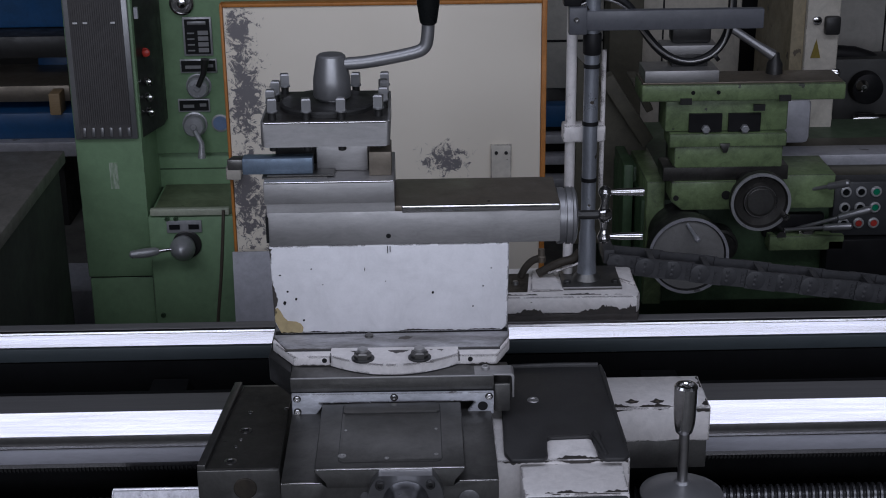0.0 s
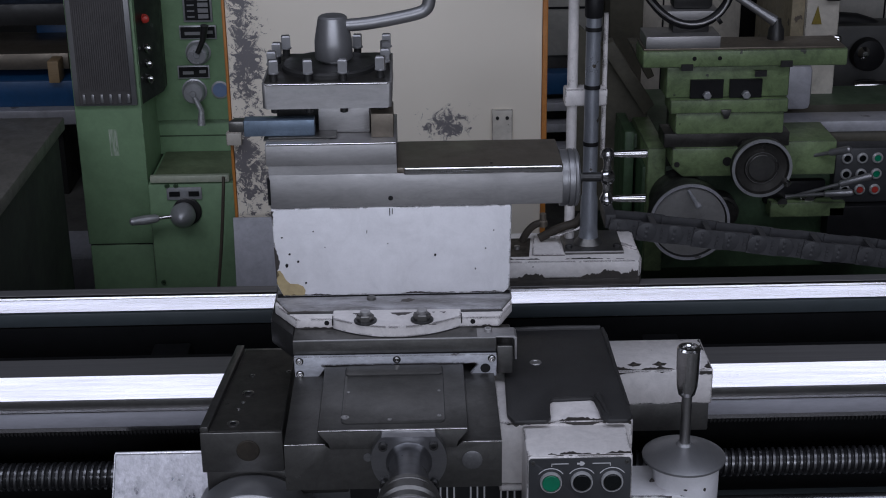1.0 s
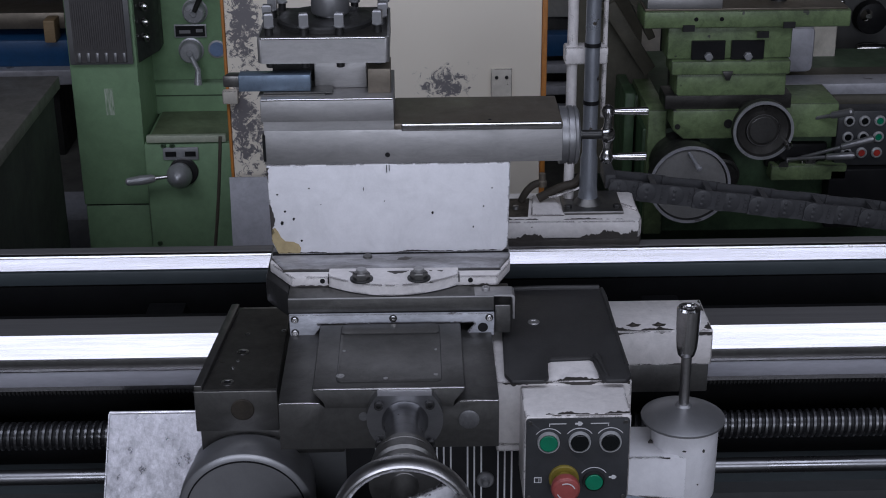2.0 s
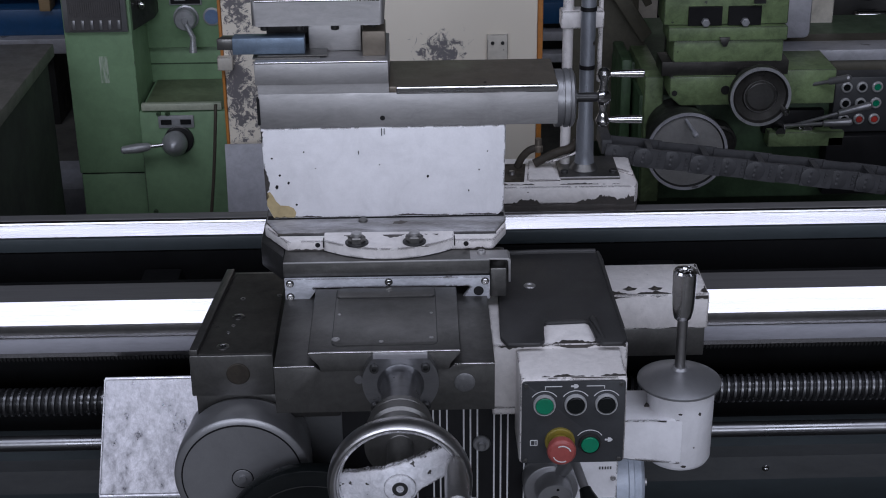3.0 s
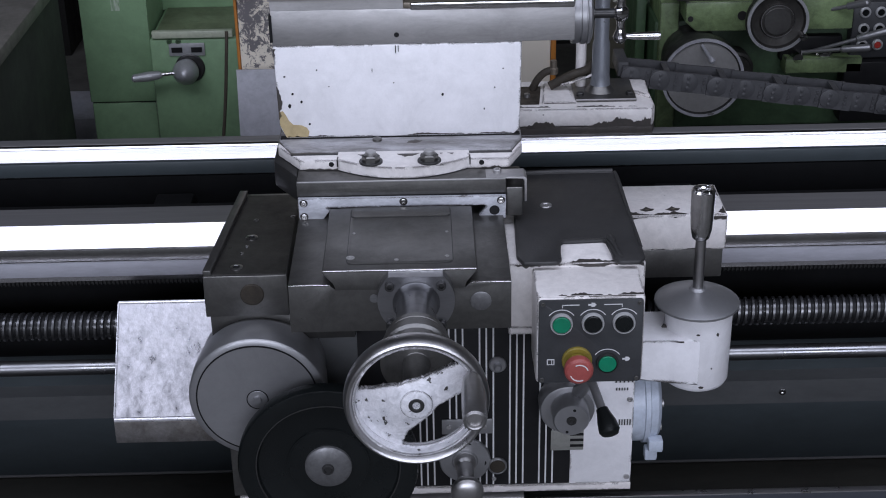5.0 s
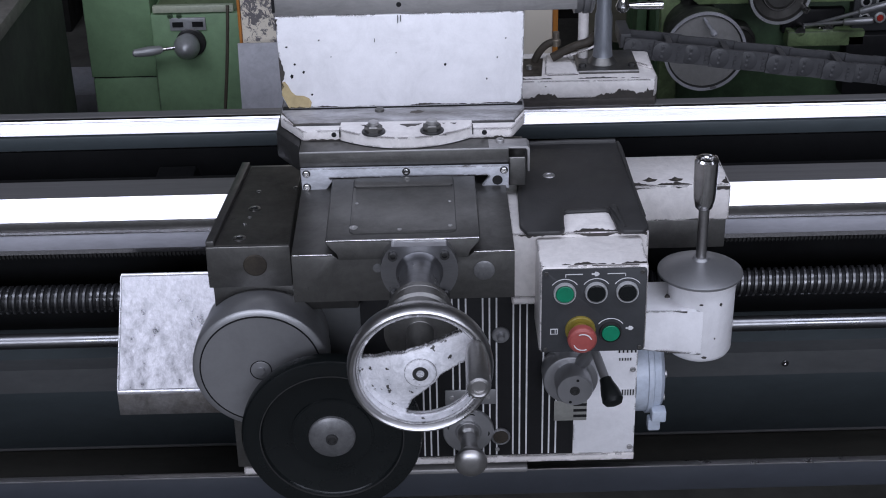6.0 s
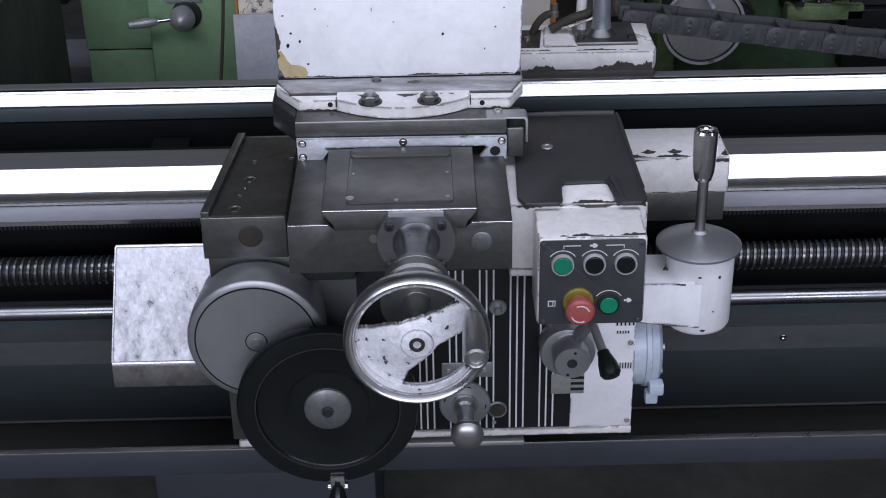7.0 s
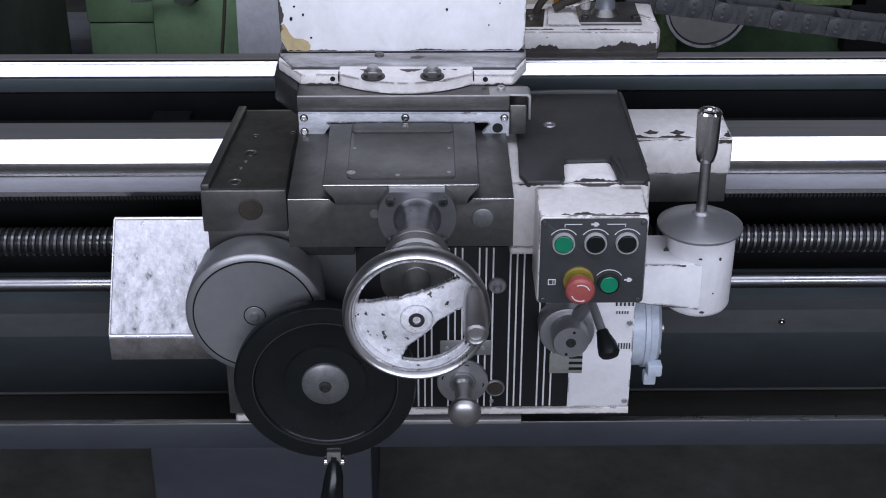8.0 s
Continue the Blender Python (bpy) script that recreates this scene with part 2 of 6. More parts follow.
def add_turned(bm, base, axis, profile, seg=40, square=None):
    """A turned shape: profile is rows of (distance along the axis, radius)."""
    a, u, w = frame_of(axis)
    rings = []
    for d, r in profile:
        ring = []
        for i in range(seg):
            t = 2 * math.pi * i / seg
            ring.append(bm.verts.new(Vector(base) + a * d + (u * math.cos(t) + w * math.sin(t)) * max(r, 1e-5)))
        rings.append(ring)
    for p, q in zip(rings, rings[1:]):
        for i in range(seg):
            bm.faces.new((p[i], p[(i + 1) % seg], q[(i + 1) % seg], q[i]))
    bm.faces.new(rings[0][::-1])
    bm.faces.new(rings[-1])
    return bm


def turned(*a, **k):
    return add_turned(bmesh.new(), *a, **k)


def add_prism(bm, outline, axis, lo, hi, bevel=0.0):
    """An outline in the two other axes (in the order x, y, z), drawn out along one axis."""
    def at(p, d):
        return {"x": (d, p[0], p[1]), "y": (p[0], d, p[1]), "z": (p[0], p[1], d)}[axis]
    a = [bm.verts.new(at(p, lo)) for p in outline]
    b = [bm.verts.new(at(p, hi)) for p in outline]
    n = len(outline)
    made = [bm.faces.new(a[::-1]), bm.faces.new(b)]
    made += [bm.faces.new((a[i], a[(i + 1) % n], b[(i + 1) % n], b[i])) for i in range(n)]
    if bevel:
        bmesh.ops.bevel(bm, geom=list({e for f in made for e in f.edges}), offset=bevel, segments=2, affect='EDGES', profile=0.5)
    return bm


def prism(*a, **k):
    return add_prism(bmesh.new(), *a, **k)


def add_tube(bm, points, r, seg=12, smooth=0):
    pts = [Vector(p) for p in points]
    for _ in range(smooth):
        out = [pts[0]]
        for p, q in zip(pts, pts[1:]):
            out += [p.lerp(q, 0.25), p.lerp(q, 0.75)]
        pts = out + [pts[-1]]
    rings, u = [], None
    for i, p in enumerate(pts):
        d = (pts[min(i + 1, len(pts) - 1)] - pts[max(i - 1, 0)]).normalized()
        u = d.orthogonal().normalized() if u is None else (u - d * u.dot(d)).normalized()
        w = d.cross(u)
        rad = r[min(i, len(r) - 1)] if isinstance(r, (list, tuple)) else r
        rings.append([bm.verts.new(p + (u * math.cos(2 * math.pi * k / seg) + w * math.sin(2 * math.pi * k / seg)) * rad) for k in range(seg)])
    for p, q in zip(rings, rings[1:]):
        for k in range(seg):
            bm.faces.new((p[k], p[(k + 1) % seg], q[(k + 1) % seg], q[k]))
    bm.faces.new(rings[0][::-1])
    bm.faces.new(rings[-1])
    return bm


def tube(*a, **k):
    return add_tube(bmesh.new(), *a, **k)


def ring(p, axis, r0, r1, h, seg=64):
    """A flat ring of square section that stands h proud along the axis."""
    bm = bmesh.new()
    a, u, w = frame_of(axis)
    rows = []
    for i in range(seg):
        t = 2 * math.pi * i / seg
        d = u * math.cos(t) + w * math.sin(t)
        rows.append([bm.verts.new(Vector(p) + d * r + a * z) for r, z in ((r0, 0), (r0, h), (r1, h), (r1, 0))])
    for i in range(seg):
        p0, p1 = rows[i], rows[(i + 1) % seg]
        for k in range(4):
            bm.faces.new((p0[k], p0[(k + 1) % 4], p1[(k + 1) % 4], p1[k]))
    return bm


def finish(bm, name, material):
    bmesh.ops.recalc_face_normals(bm, faces=bm.faces)
    mesh = bpy.data.meshes.new(name)
    bm.to_mesh(mesh)
    bm.free()
    mesh.materials.append(material)
    mesh.shade_smooth()
    mesh.set_sharp_from_angle(angle=radians(32))
    return mesh


def thing(name, base, label, category, group="", kind=""):
    ob = new(name)
    ob.location = base
    ob.empty_display_size = 0.05
    return tagged(ob, label, category, group, kind)


def part(name, bm, material, parent, label=""):
    ob = new(name, finish(bm, name, material))
    ob.parent = parent
    spot = Vector((0, 0, 0))
    up = parent
    while up:
        spot += up.location
        up = up.parent
    ob.location = (0, 0, 0)
    ob.data.transform(Matrix.Translation(-spot))
    return tagged(ob, label)


def solid(name, bm, material, label, category, kind="", group=""):
    return tagged(new(name, finish(bm, name, material)), label, category, group, kind)


def rounded(x0, x1, y0, y1, r, n=5):
    out = []
    for cx, cy, a in ((x1 - r, y1 - r, 0), (x0 + r, y1 - r, 90), (x0 + r, y0 + r, 180), (x1 - r, y0 + r, 270)):
        out += [(cx + r * math.cos(radians(a + 90 * i / n)), cy + r * math.sin(radians(a + 90 * i / n))) for i in range(n + 1)]
    return out


def screw_head(name, p, axis, r, h, material, parent, label=""):
    """A cheese-head screw with a socket."""
    return part(name, turned(p, axis, [(0, r), (h * 0.8, r), (h, r * 0.85), (h, r * 0.5), (h * 0.4, r * 0.45)], 16), material, parent, label)


def hexagon_nut(name, p, axis, r, h, material, parent, label=""):
    return part(name, turned(p, axis, [(0, r), (h * 0.85, r), (h, r * 0.86)], 6), material, parent, label)


def flaked_edge(p0, p1, inward, normal, width, seed, parent, material=None, gaps=0.45):
    """Paint flaked off along an edge from p0 to p1: ragged dark patches that reach inward from it."""
    rng = random.Random(seed)
    p0, p1, inward, normal = Vector(p0), Vector(p1), Vector(inward).normalized(), Vector(normal).normalized()
    n = max(8, int((p1 - p0).length / 0.0022))
    bm, prev, level = bmesh.new(), None, 0.0
    shift = rng.uniform(0, 50)
    for i in range(n + 1):
        a = noise.noise(Vector((shift + i * 0.055, seed * 1.37, 0.3))) * 1.6 + 0.42 - gaps
        b = noise.noise(Vector((shift + i * 0.33, seed * 1.37, 9.1))) * 0.5 + noise.noise(Vector((shift + i * 0.9, seed * 1.37, 4.2))) * 0.25
        level = max(0.0, min(1.0, a + b)) * width * rng.uniform(0.8, 1.15)
        base = p0.lerp(p1, i / n) + normal * 0.0004
        row = (bm.verts.new(base), bm.verts.new(base + inward * max(level, 1e-5)))
        if prev and (level > 0.0002 or prev[2] > 0.0002):
            bm.faces.new((prev[0], row[0], row[1], prev[1]))
        prev = (*row, level)
    bmesh.ops.delete(bm, geom=[v for v in bm.verts if not v.link_faces], context='VERTS')
    back = bmesh.ops.extrude_face_region(bm, geom=bm.faces[:])["geom"]
    for v in back:
        if isinstance(v, bmesh.types.BMVert):
            v.co -= normal * 0.0008
    return tagged(part("flaked_paint", bm, material or BARE, parent, "bare dark metal where paint flaked"), kind="stuff")


# ---- setting ----
def slab(name, x0, x1, y0, y1, z0, z1, material, label, category):
    return solid(name, box(x0, x1, y0, y1, z0, z1, bevel=0), material, label, category, "structure")


slab("floor", -8, 8, -5, 6, FLOOR - 0.2, FLOOR, CONCRETE, "dark oil-stained concrete workshop floor", "floor")
slab("wall_back", -8, 8, 5.0, 5.2, FLOOR, 4.5, WALLPAINT, "dirty plaster wall behind the machines", "wall")
slab("wall_left", -8.2, -8, -5, 5, FLOOR, 4.5, WALLPAINT, "dirty plaster side wall of the workshop", "wall")
slab("wall_right", 8, 8.2, -5, 5, FLOOR, 4.5, WALLPAINT, "dirty plaster end wall of the workshop", "wall")


def wall_front():
    bm = bmesh.new()
    add_box(bm, -8, 8, -5.2, -5, FLOOR, 1.5, 0)
    add_box(bm, -8, 8, -5.2, -5, 3.1, 4.5, 0)
    add_box(bm, -8, -3.1, -5.2, -5, 1.5, 3.1, 0)
    add_box(bm, 3.1, 8, -5.2, -5, 1.5, 3.1, 0)
    solid("wall_front", bm, WALLPAINT, "plaster wall with a wide window opening", "wall", "structure")


def ceiling():
    bm = bmesh.new()
    add_box(bm, -8, 8, -5.2, -2.35, 4.3, 4.5, 0)
    add_box(bm, -8, 8, -0.35, 5.2, 4.3, 4.5, 0)
    add_box(bm, -8, -4.6, -2.35, -0.35, 4.3, 4.5, 0)
    add_box(bm, 4.6, 8, -2.35, -0.35, 4.3, 4.5, 0)
    solid("ceiling", bm, ROOF, "dark sooty workshop ceiling with a long roof light", "ceiling", "structure")


wall_front()
ceiling()


# ---- the lathe: bed, pan, screws ----
def lathe_bed():
    bed = thing("lathe_bed", (0, 0.75, FLOOR), "dark-painted lathe bed with bright ground ways", "machine bed")
    part("front_way", prism([(0.655, 0.50), (0.588, 0.50), (0.588, 0.5605), (0.586, 0.561), (0.615, 0.591), (0.655, 0.591)], "x", -3.2, 3.2), WAY, bed, "bright ground front way")
    part("way_flat", prism([(0.6155, 0.5912), (0.6155, 0.5918), (0.680, 0.5918), (0.680, 0.50), (0.6555, 0.50), (0.6555, 0.5912)], "x", -3.2, 3.2), WAY_FLAT, bed, "dull flat top behind the bright way")
    part("way_groove", box(-3.2, 3.2, 0.584, 0.5879, 0.5455, 0.559, bevel=0.0004), IRON, bed, "oily groove under the way")
    part("way_bead", prism([(0.5878, 0.540), (0.579, 0.540), (0.5785, 0.5425), (0.5805, 0.5455), (0.5878, 0.5455)], "x", -3.2, 3.2), WAY, bed, "bright rubbed bead")
    part("way_skirt", box(-3.2, 3.2, 0.5805, 0.66, 0.5115, 0.5398, bevel=0.0008), WAY_SKIRT, bed, "pale strip under the way")
    part("rear_way", prism([(0.93, 0.50), (0.893, 0.50), (0.893, 0.588), (0.890, 0.590), (0.907, 0.6065), (0.909, 0.6035), (0.9125, 0.6035), (0.914, 0.6085), (0.919, 0.6105), (0.93, 0.6105)], "x", -3.2, 3.2), WAY, bed, "bright ground rear way")
    part("rear_flat", box(-3.2, 3.2, 0.9202, 0.948, 0.52, 0.6112, bevel=0.0006), WAY_FLAT, bed, "dull flat top of the rear way")
    part("rear_skirt", box(-3.2, 3.2, 0.884, 0.8925, 0.5625, 0.588, bevel=0.001), BED_PAINT, bed, "grey painted strip under the rear way")
    # faces inside the bed use BED_INNER, with their shade painted in
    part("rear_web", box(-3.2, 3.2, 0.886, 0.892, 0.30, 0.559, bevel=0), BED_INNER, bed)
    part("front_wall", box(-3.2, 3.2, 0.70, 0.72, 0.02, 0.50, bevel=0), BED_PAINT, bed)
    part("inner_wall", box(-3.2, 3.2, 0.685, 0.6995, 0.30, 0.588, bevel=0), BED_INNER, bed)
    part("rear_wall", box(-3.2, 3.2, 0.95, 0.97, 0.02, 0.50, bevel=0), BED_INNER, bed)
    strip = part("ledge", prism([(0.70, 0.228), (0.672, 0.222), (0.668, 0.176), (0.70, 0.170)], "x", -3.2, 3.2), LEDGE, bed, "dark grey ledge on the bed wall")
    part("seam", box(-3.2, 3.2, 0.6935, 0.6995, 0.0315, 0.0345, bevel=0.0008), WAY_FLAT, bed, "pale weld line along the bed foot")
    for x in (-1.3, 0.645, 1.3):
        screw_head("ledge_screw", (x, 0.670, 0.2), (0, -1, 0), 0.0065, 0.005, CHROME, strip)
    rack = part("rack", box(-3.2, 3.2, 0.60, 0.64, 0.488, 0.5118, bevel=0), DARK, bed)
    bm = bmesh.new()
    for i in range(300):
        x = -1.05 + i * 0.007
        add_prism(bm, [(x - 0.0016, 0.600), (x + 0.0016, 0.600), (x + 0.0008, 0.594), (x - 0.0008, 0.594)], "z", 0.489, 0.511)
    tagged(part("rack_teeth", bm, DARK, rack), kind="stuff")
    for x in (-0.62, -0.42, -0.385, 0.627, 0.95):
        screw_head("rack_screw", (x, 0.5995, 0.503), (0, -1, 0), 0.008, 0.006, BLACK, bed)
    for x in (-1.35, -0.45, 0.45, 0.98, 1.5):
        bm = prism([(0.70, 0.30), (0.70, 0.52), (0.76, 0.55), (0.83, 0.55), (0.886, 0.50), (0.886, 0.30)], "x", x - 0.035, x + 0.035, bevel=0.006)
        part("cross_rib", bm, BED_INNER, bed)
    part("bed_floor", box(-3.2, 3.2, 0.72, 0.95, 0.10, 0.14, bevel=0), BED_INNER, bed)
    for x in (-2.2, -0.25, 2.2):
        leg = part("pedestal", prism([(0.345, FLOOR), (0.345, 0.166), (0.60, 0.010), (1.1, 0.010), (1.1, FLOOR)], "x", x - 0.20, x + 0.16, bevel=0.004), PAN_PAINT, bed)
        foot = part("levelling_foot", box(x - 0.09, x + 0.04, 0.26, 0.344, FLOOR, FLOOR + 0.085, bevel=0.004), BLACK, leg)
        part("foot_bolt", turned((x - 0.025, 0.30, FLOOR + 0.085), (0, 0, 1), [(0, 0.016), (0.012, 0.016), (0.014, 0.012), (0.014, 0.006), (0.006, 0.005)], 6), DARK, foot)
    return bed


def chip_pan():
    pan = thing("chip_pan", (0, 0.5, 0.1), "slate-blue chip pan under the lathe bed", "chip pan")
    part("rim", prism([(0.306, 0.247), (0.294, 0.247), (0.294, 0.200), (0.306, 0.196)], "x", -3.2, 3.2, bevel=0.003), PAN_PAINT, pan, "slate-blue rim with a bare edge")
    part("bare_edge", box(-3.2, 3.2, 0.2935, 0.3065, 0.2465, 0.249, bevel=0.0008), SATIN, pan, "paint worn to bare steel")
    part("trough", prism([(0.306, 0.24), (0.306, 0.197), (0.60, 0.018), (0.70, 0.018), (0.70, 0.030), (0.60, 0.030), (0.32, 0.232)], "x", -3.2, 3.2), PAN_INNER, pan)
    return pan


def lead_screw():
    screw = thing("lead_screw", (0, 0.56, 0.430), "oily threaded steel lead screw", "lead screw")
    bm, seg, pitch = bmesh.new(), 14, 0.0117
    steps = int(2.5 / pitch * seg)
    prev = None
    for i in range(steps + 1):
        t = 2 * math.pi * i / seg
        row = []
        for dx, r in ((0.0, 0.0200), (0.0022, 0.0202), (0.0038, 0.0242), (0.0076, 0.0246), (0.0094, 0.0200)):
            row.append(bm.verts.new((-1.25 + i / seg * pitch + dx, 0.56 - r * math.cos(t), 0.430 + r * math.sin(t))))
        if prev:
            for a in range(4):
                bm.faces.new((prev[a], prev[a + 1], row[a + 1], row[a]))
        prev = row
    part("thread", bm, SCREW, screw)
    part("shaft", turned((-1.4, 0.56, 0.430), (1, 0, 0), [(0, 0.0202), (2.8, 0.0202)], 24), BLACK, screw)
    rod = thing("feed_rod", (0, 0.56, 0.349), "smooth polished steel feed rod", "feed rod")
    part("rod", turned((-3.2, 0.56, 0.349), (1, 0, 0), [(0, 0.0135), (6.4, 0.0135)], 28), SATIN_DARK, rod)


SCREW = surface("oily_thread_steel", (0.20, 0.20, 0.205), (0.13, 0.13, 0.135), 0.34, 0.9, 30, (1, 1, 1), 0.05, 200)
lathe_bed()
chip_pan()
lead_screw()


def screw_guard():
    g = thing("lead_screw_guard", (-0.42, 0.45, 0.3), "blotchy galvanised sheet guard over the lead screw", "guard")
    part("slope", prism([(0.530, 0.488), (0.405, 0.347), (0.400, 0.340), (0.403, 0.338), (0.410, 0.344), (0.533, 0.484)], "x", -0.507, -0.29), SHIELD, g)
    part("top_bend", tube([(-0.506, 0.5315, 0.4868), (-0.29, 0.5315, 0.4868)], 0.0035, 10), SHIELD_EDGE, g, "rubbed bright bend")
    part("front_bend", tube([(-0.506, 0.4025, 0.3425), (-0.29, 0.4025, 0.3425)], 0.0042, 10), SHIELD_EDGE, g, "rubbed bright bend")
    part("side_edge", tube([(-0.5062, 0.530, 0.4865), (-0.5062, 0.404, 0.3445)], 0.0022, 8), SHIELD_EDGE, g, "bright cut edge")
    part("apron_lip", box(-0.507, -0.29, 0.399, 0.4025, 0.300, 0.340, bevel=0.001), LIP_STAIN, g, "stained bent front lip")
    part("side_sheet", prism([(0.530, 0.484), (0.405, 0.344), (0.403, 0.31), (0.530, 0.31)], "x", -0.507, -0.505), STEEL, g)


screw_guard()


# ---- carriage ----
def saddle():
    s = thing("saddle", (0, 0.4, 0.6), "oily cast-iron lathe saddle on the bed ways", "lathe saddle")
    wing = part("wing_body", prism([(-0.307, 0.198), (-0.19, 0.198), (-0.19, 0.475), (-0.283, 0.475)], "z", 0.64, 0.704, bevel=0.002), IRON, s)
    part("wing_top", prism([(-0.294, 0.202), (-0.192, 0.202), (-0.192, 0.465), (-0.268, 0.465)], "z", 0.7035, 0.7052), IRON_TOP, wing)
    part("wing_lip", prism([(-0.3065, 0.200), (-0.295, 0.200), (-0.271, 0.470), (-0.283, 0.470)], "z", 0.704, 0.712, bevel=0.001), IRON, wing)
    part("round_plug", turned((-0.240, 0.1985, 0.675), (0, -1, 0), [(0, 0.0165), (0.002, 0.0165), (0.003, 0.015)], 28), PLUG, wing, "dark browned round plug")
    for x, y, r in ((-0.250, 0.316, 0.009), (-0.262, 0.222, 0.009), (-0.249, 0.375, 0.004), (-0.259, 0.265, 0.003), (-0.254, 0.287, 0.003), (-0.195, 0.385, 0.004)):
        part("oiler", turned((x, y, 0.7045), (0, 0, 1), [(0, r), (0.0016, r), (0.002, r * 0.8), (0.002, r * 0.6), (0.0005, r * 0.5)], 18), SATIN, wing)
        part("oiler_eye", turned((x, y, 0.7048), (0, 0, 1), [(0, r * 0.52), (0.0011, r * 0.5)], 14), BLACK, wing)
    guide = part("guide_block", prism([(-0.173, 0.704), (0.111, 0.704), (0.111, 0.772), (0.059, 0.772), (0.052, 0.764), (-0.113, 0.764), (-0.120, 0.772), (-0.173, 0.772)],
                                      "y", 0.035, 0.80, bevel=0.0008), IRON, s, "ground cast-iron cross guide")
    # thin chrome strips put a highlight along the guide's step edges
    part("step_edge", box(-0.173, -0.1205, 0.0335, 0.0365, 0.7700, 0.7730, bevel=0.0009), CHROME, guide)
    part("step_edge", box(0.0595, 0.111, 0.0335, 0.0365, 0.7700, 0.7730, bevel=0.0009), CHROME, guide)
    part("dovetail", prism([(-0.113, 0.7645), (0.052, 0.7645), (0.0535, 0.7735), (0.0675, 0.789), (0.0665, 0.792), (-0.128, 0.792), (-0.129, 0.789), (-0.1145, 0.7735)],
                           "y", 0.0345, 0.223, bevel=0.0006), IRON, guide, "wide dovetail slide")
    # same for the dovetail: its front edge highlight is a chrome strip
    part("front_edge", box(-0.128, 0.0665, 0.0330, 0.0360, 0.7897, 0.7928, bevel=0.0009), CHROME, guide, "bright strip for the edge highlight")
    part("seam", prism(rounded(-0.0992, 0.0382, 0.0505, 0.2185, 0.009), "z", 0.7918, 0.7924), DARK, guide)
    part("seam", prism(rounded(-0.0985, 0.0375, 0.1882, 0.2195, 0.007), "z", 0.7928, 0.7936), DARK, guide)
    part("cover_plate", prism(rounded(-0.098, 0.037, 0.052, 0.217, 0.008), "z", 0.792, 0.7932, bevel=0.0003), IRON, guide, "thin cover plate with rounded corners")
    part("cover_step", prism(rounded(-0.097, 0.036, 0.190, 0.219, 0.006), "z", 0.7931, 0.7945, bevel=0.0003), IRON, guide)
    for x, y, r in ((-0.094, 0.068, 0.0056), (0.030, 0.068, 0.003), (-0.035, 0.060, 0.003), (-0.092, 0.14, 0.0022), (0.031, 0.14, 0.0022)):
        screw_head("cover_screw", (x, y, 0.793), (0, 0, 1), r, 0.0012, STEEL, guide)
    part("round_plug", turned((0.072, 0.0345, 0.745), (0, -1, 0), [(0, 0.0135), (0.001, 0.0135), (0.0016, 0.012)], 26), HUB, guide)
    part("round_plug", turned((-0.064, 0.0345, 0.752), (0, -1, 0), [(0, 0.006), (0.001, 0.006)], 16), HUB, guide)
    guide.location += Vector((0, 0.010, -0.005))
    right = part("right_wing", box(0.112, 0.297, 0.14, 0.425, 0.645, 0.7425, bevel=0.004), WHITE_WORN, s, "white-painted right wing with chipped edges")
    flaked_edge((0.184, 0.142, 0.7427), (0.254, 0.142, 0.7427), (0, 1, 0), (0, 0, 1), 0.014, 41, right, gaps=0.2)
    flaked_edge((0.116, 0.1398, 0.741), (0.294, 0.1398, 0.741), (0, 0, -1), (0, -1, 0), 0.008, 42, right, gaps=0.35)
    flaked_edge((0.2972, 0.15, 0.74), (0.2972, 0.15, 0.65), (0, 1, 0), (1, 0, 0), 0.006, 43, right, gaps=0.3)
    part("lower_body", box(-0.30, 0.30, 0.24, 0.50, 0.594, 0.6395, bevel=0.002), IRON, s)
    part("lower_rail", box(-0.29, 0.30, 0.60, 0.66, 0.5925, 0.6, bevel=0.001), IRON, s)
    return s


def way_wiper():
    w = thing("way_wiper_block", (0.39, 0.47, 0.59), "chipped white block over the way beside the saddle", "wiper block")
    part("block", box(0.3, 0.466, 0.425, 0.54, 0.615, 0.675, bevel=0.003), WHITE_WORN, w)
    flaked_edge((0.302, 0.4248, 0.6725), (0.464, 0.4248, 0.6725), (0, 0, -1), (0, -1, 0), 0.006, 51, w, gaps=0.3)
    flaked_edge((0.302, 0.428, 0.6752), (0.464, 0.428, 0.6752), (0, 1, 0), (0, 0, 1), 0.012, 52, w, gaps=0.45)
    flaked_edge((0.463, 0.43, 0.6752), (0.463, 0.538, 0.6752), (-1, 0, 0), (0, 0, 1), 0.010, 53, w, gaps=0.3)
    flaked_edge((0.302, 0.4248, 0.6165), (0.464, 0.4248, 0.6165), (0, 0, 1), (0, -1, 0), 0.004, 54, w, gaps=0.5)
    part("foot_plate", box(0.31, 0.463, 0.430, 0.535, 0.565, 0.6145, bevel=0.002), IRON, w)
    for x in (0.345, 0.385):
        part("bare_spot", prism([(x - 0.012, 0.447), (x - 0.006, 0.4505), (x - 0.001, 0.4575), (x + 0.004, 0.451), (x + 0.011, 0.4495), (x + 0.007, 0.443), (x - 0.004, 0.4405)], "z", 0.6745, 0.6756), BARE, w)
        part("rust_spot", prism([(x - 0.004, 0.447), (x, 0.450), (x + 0.004, 0.447), (x, 0.4445)], "z", 0.6752, 0.6759), OXIDE, w)


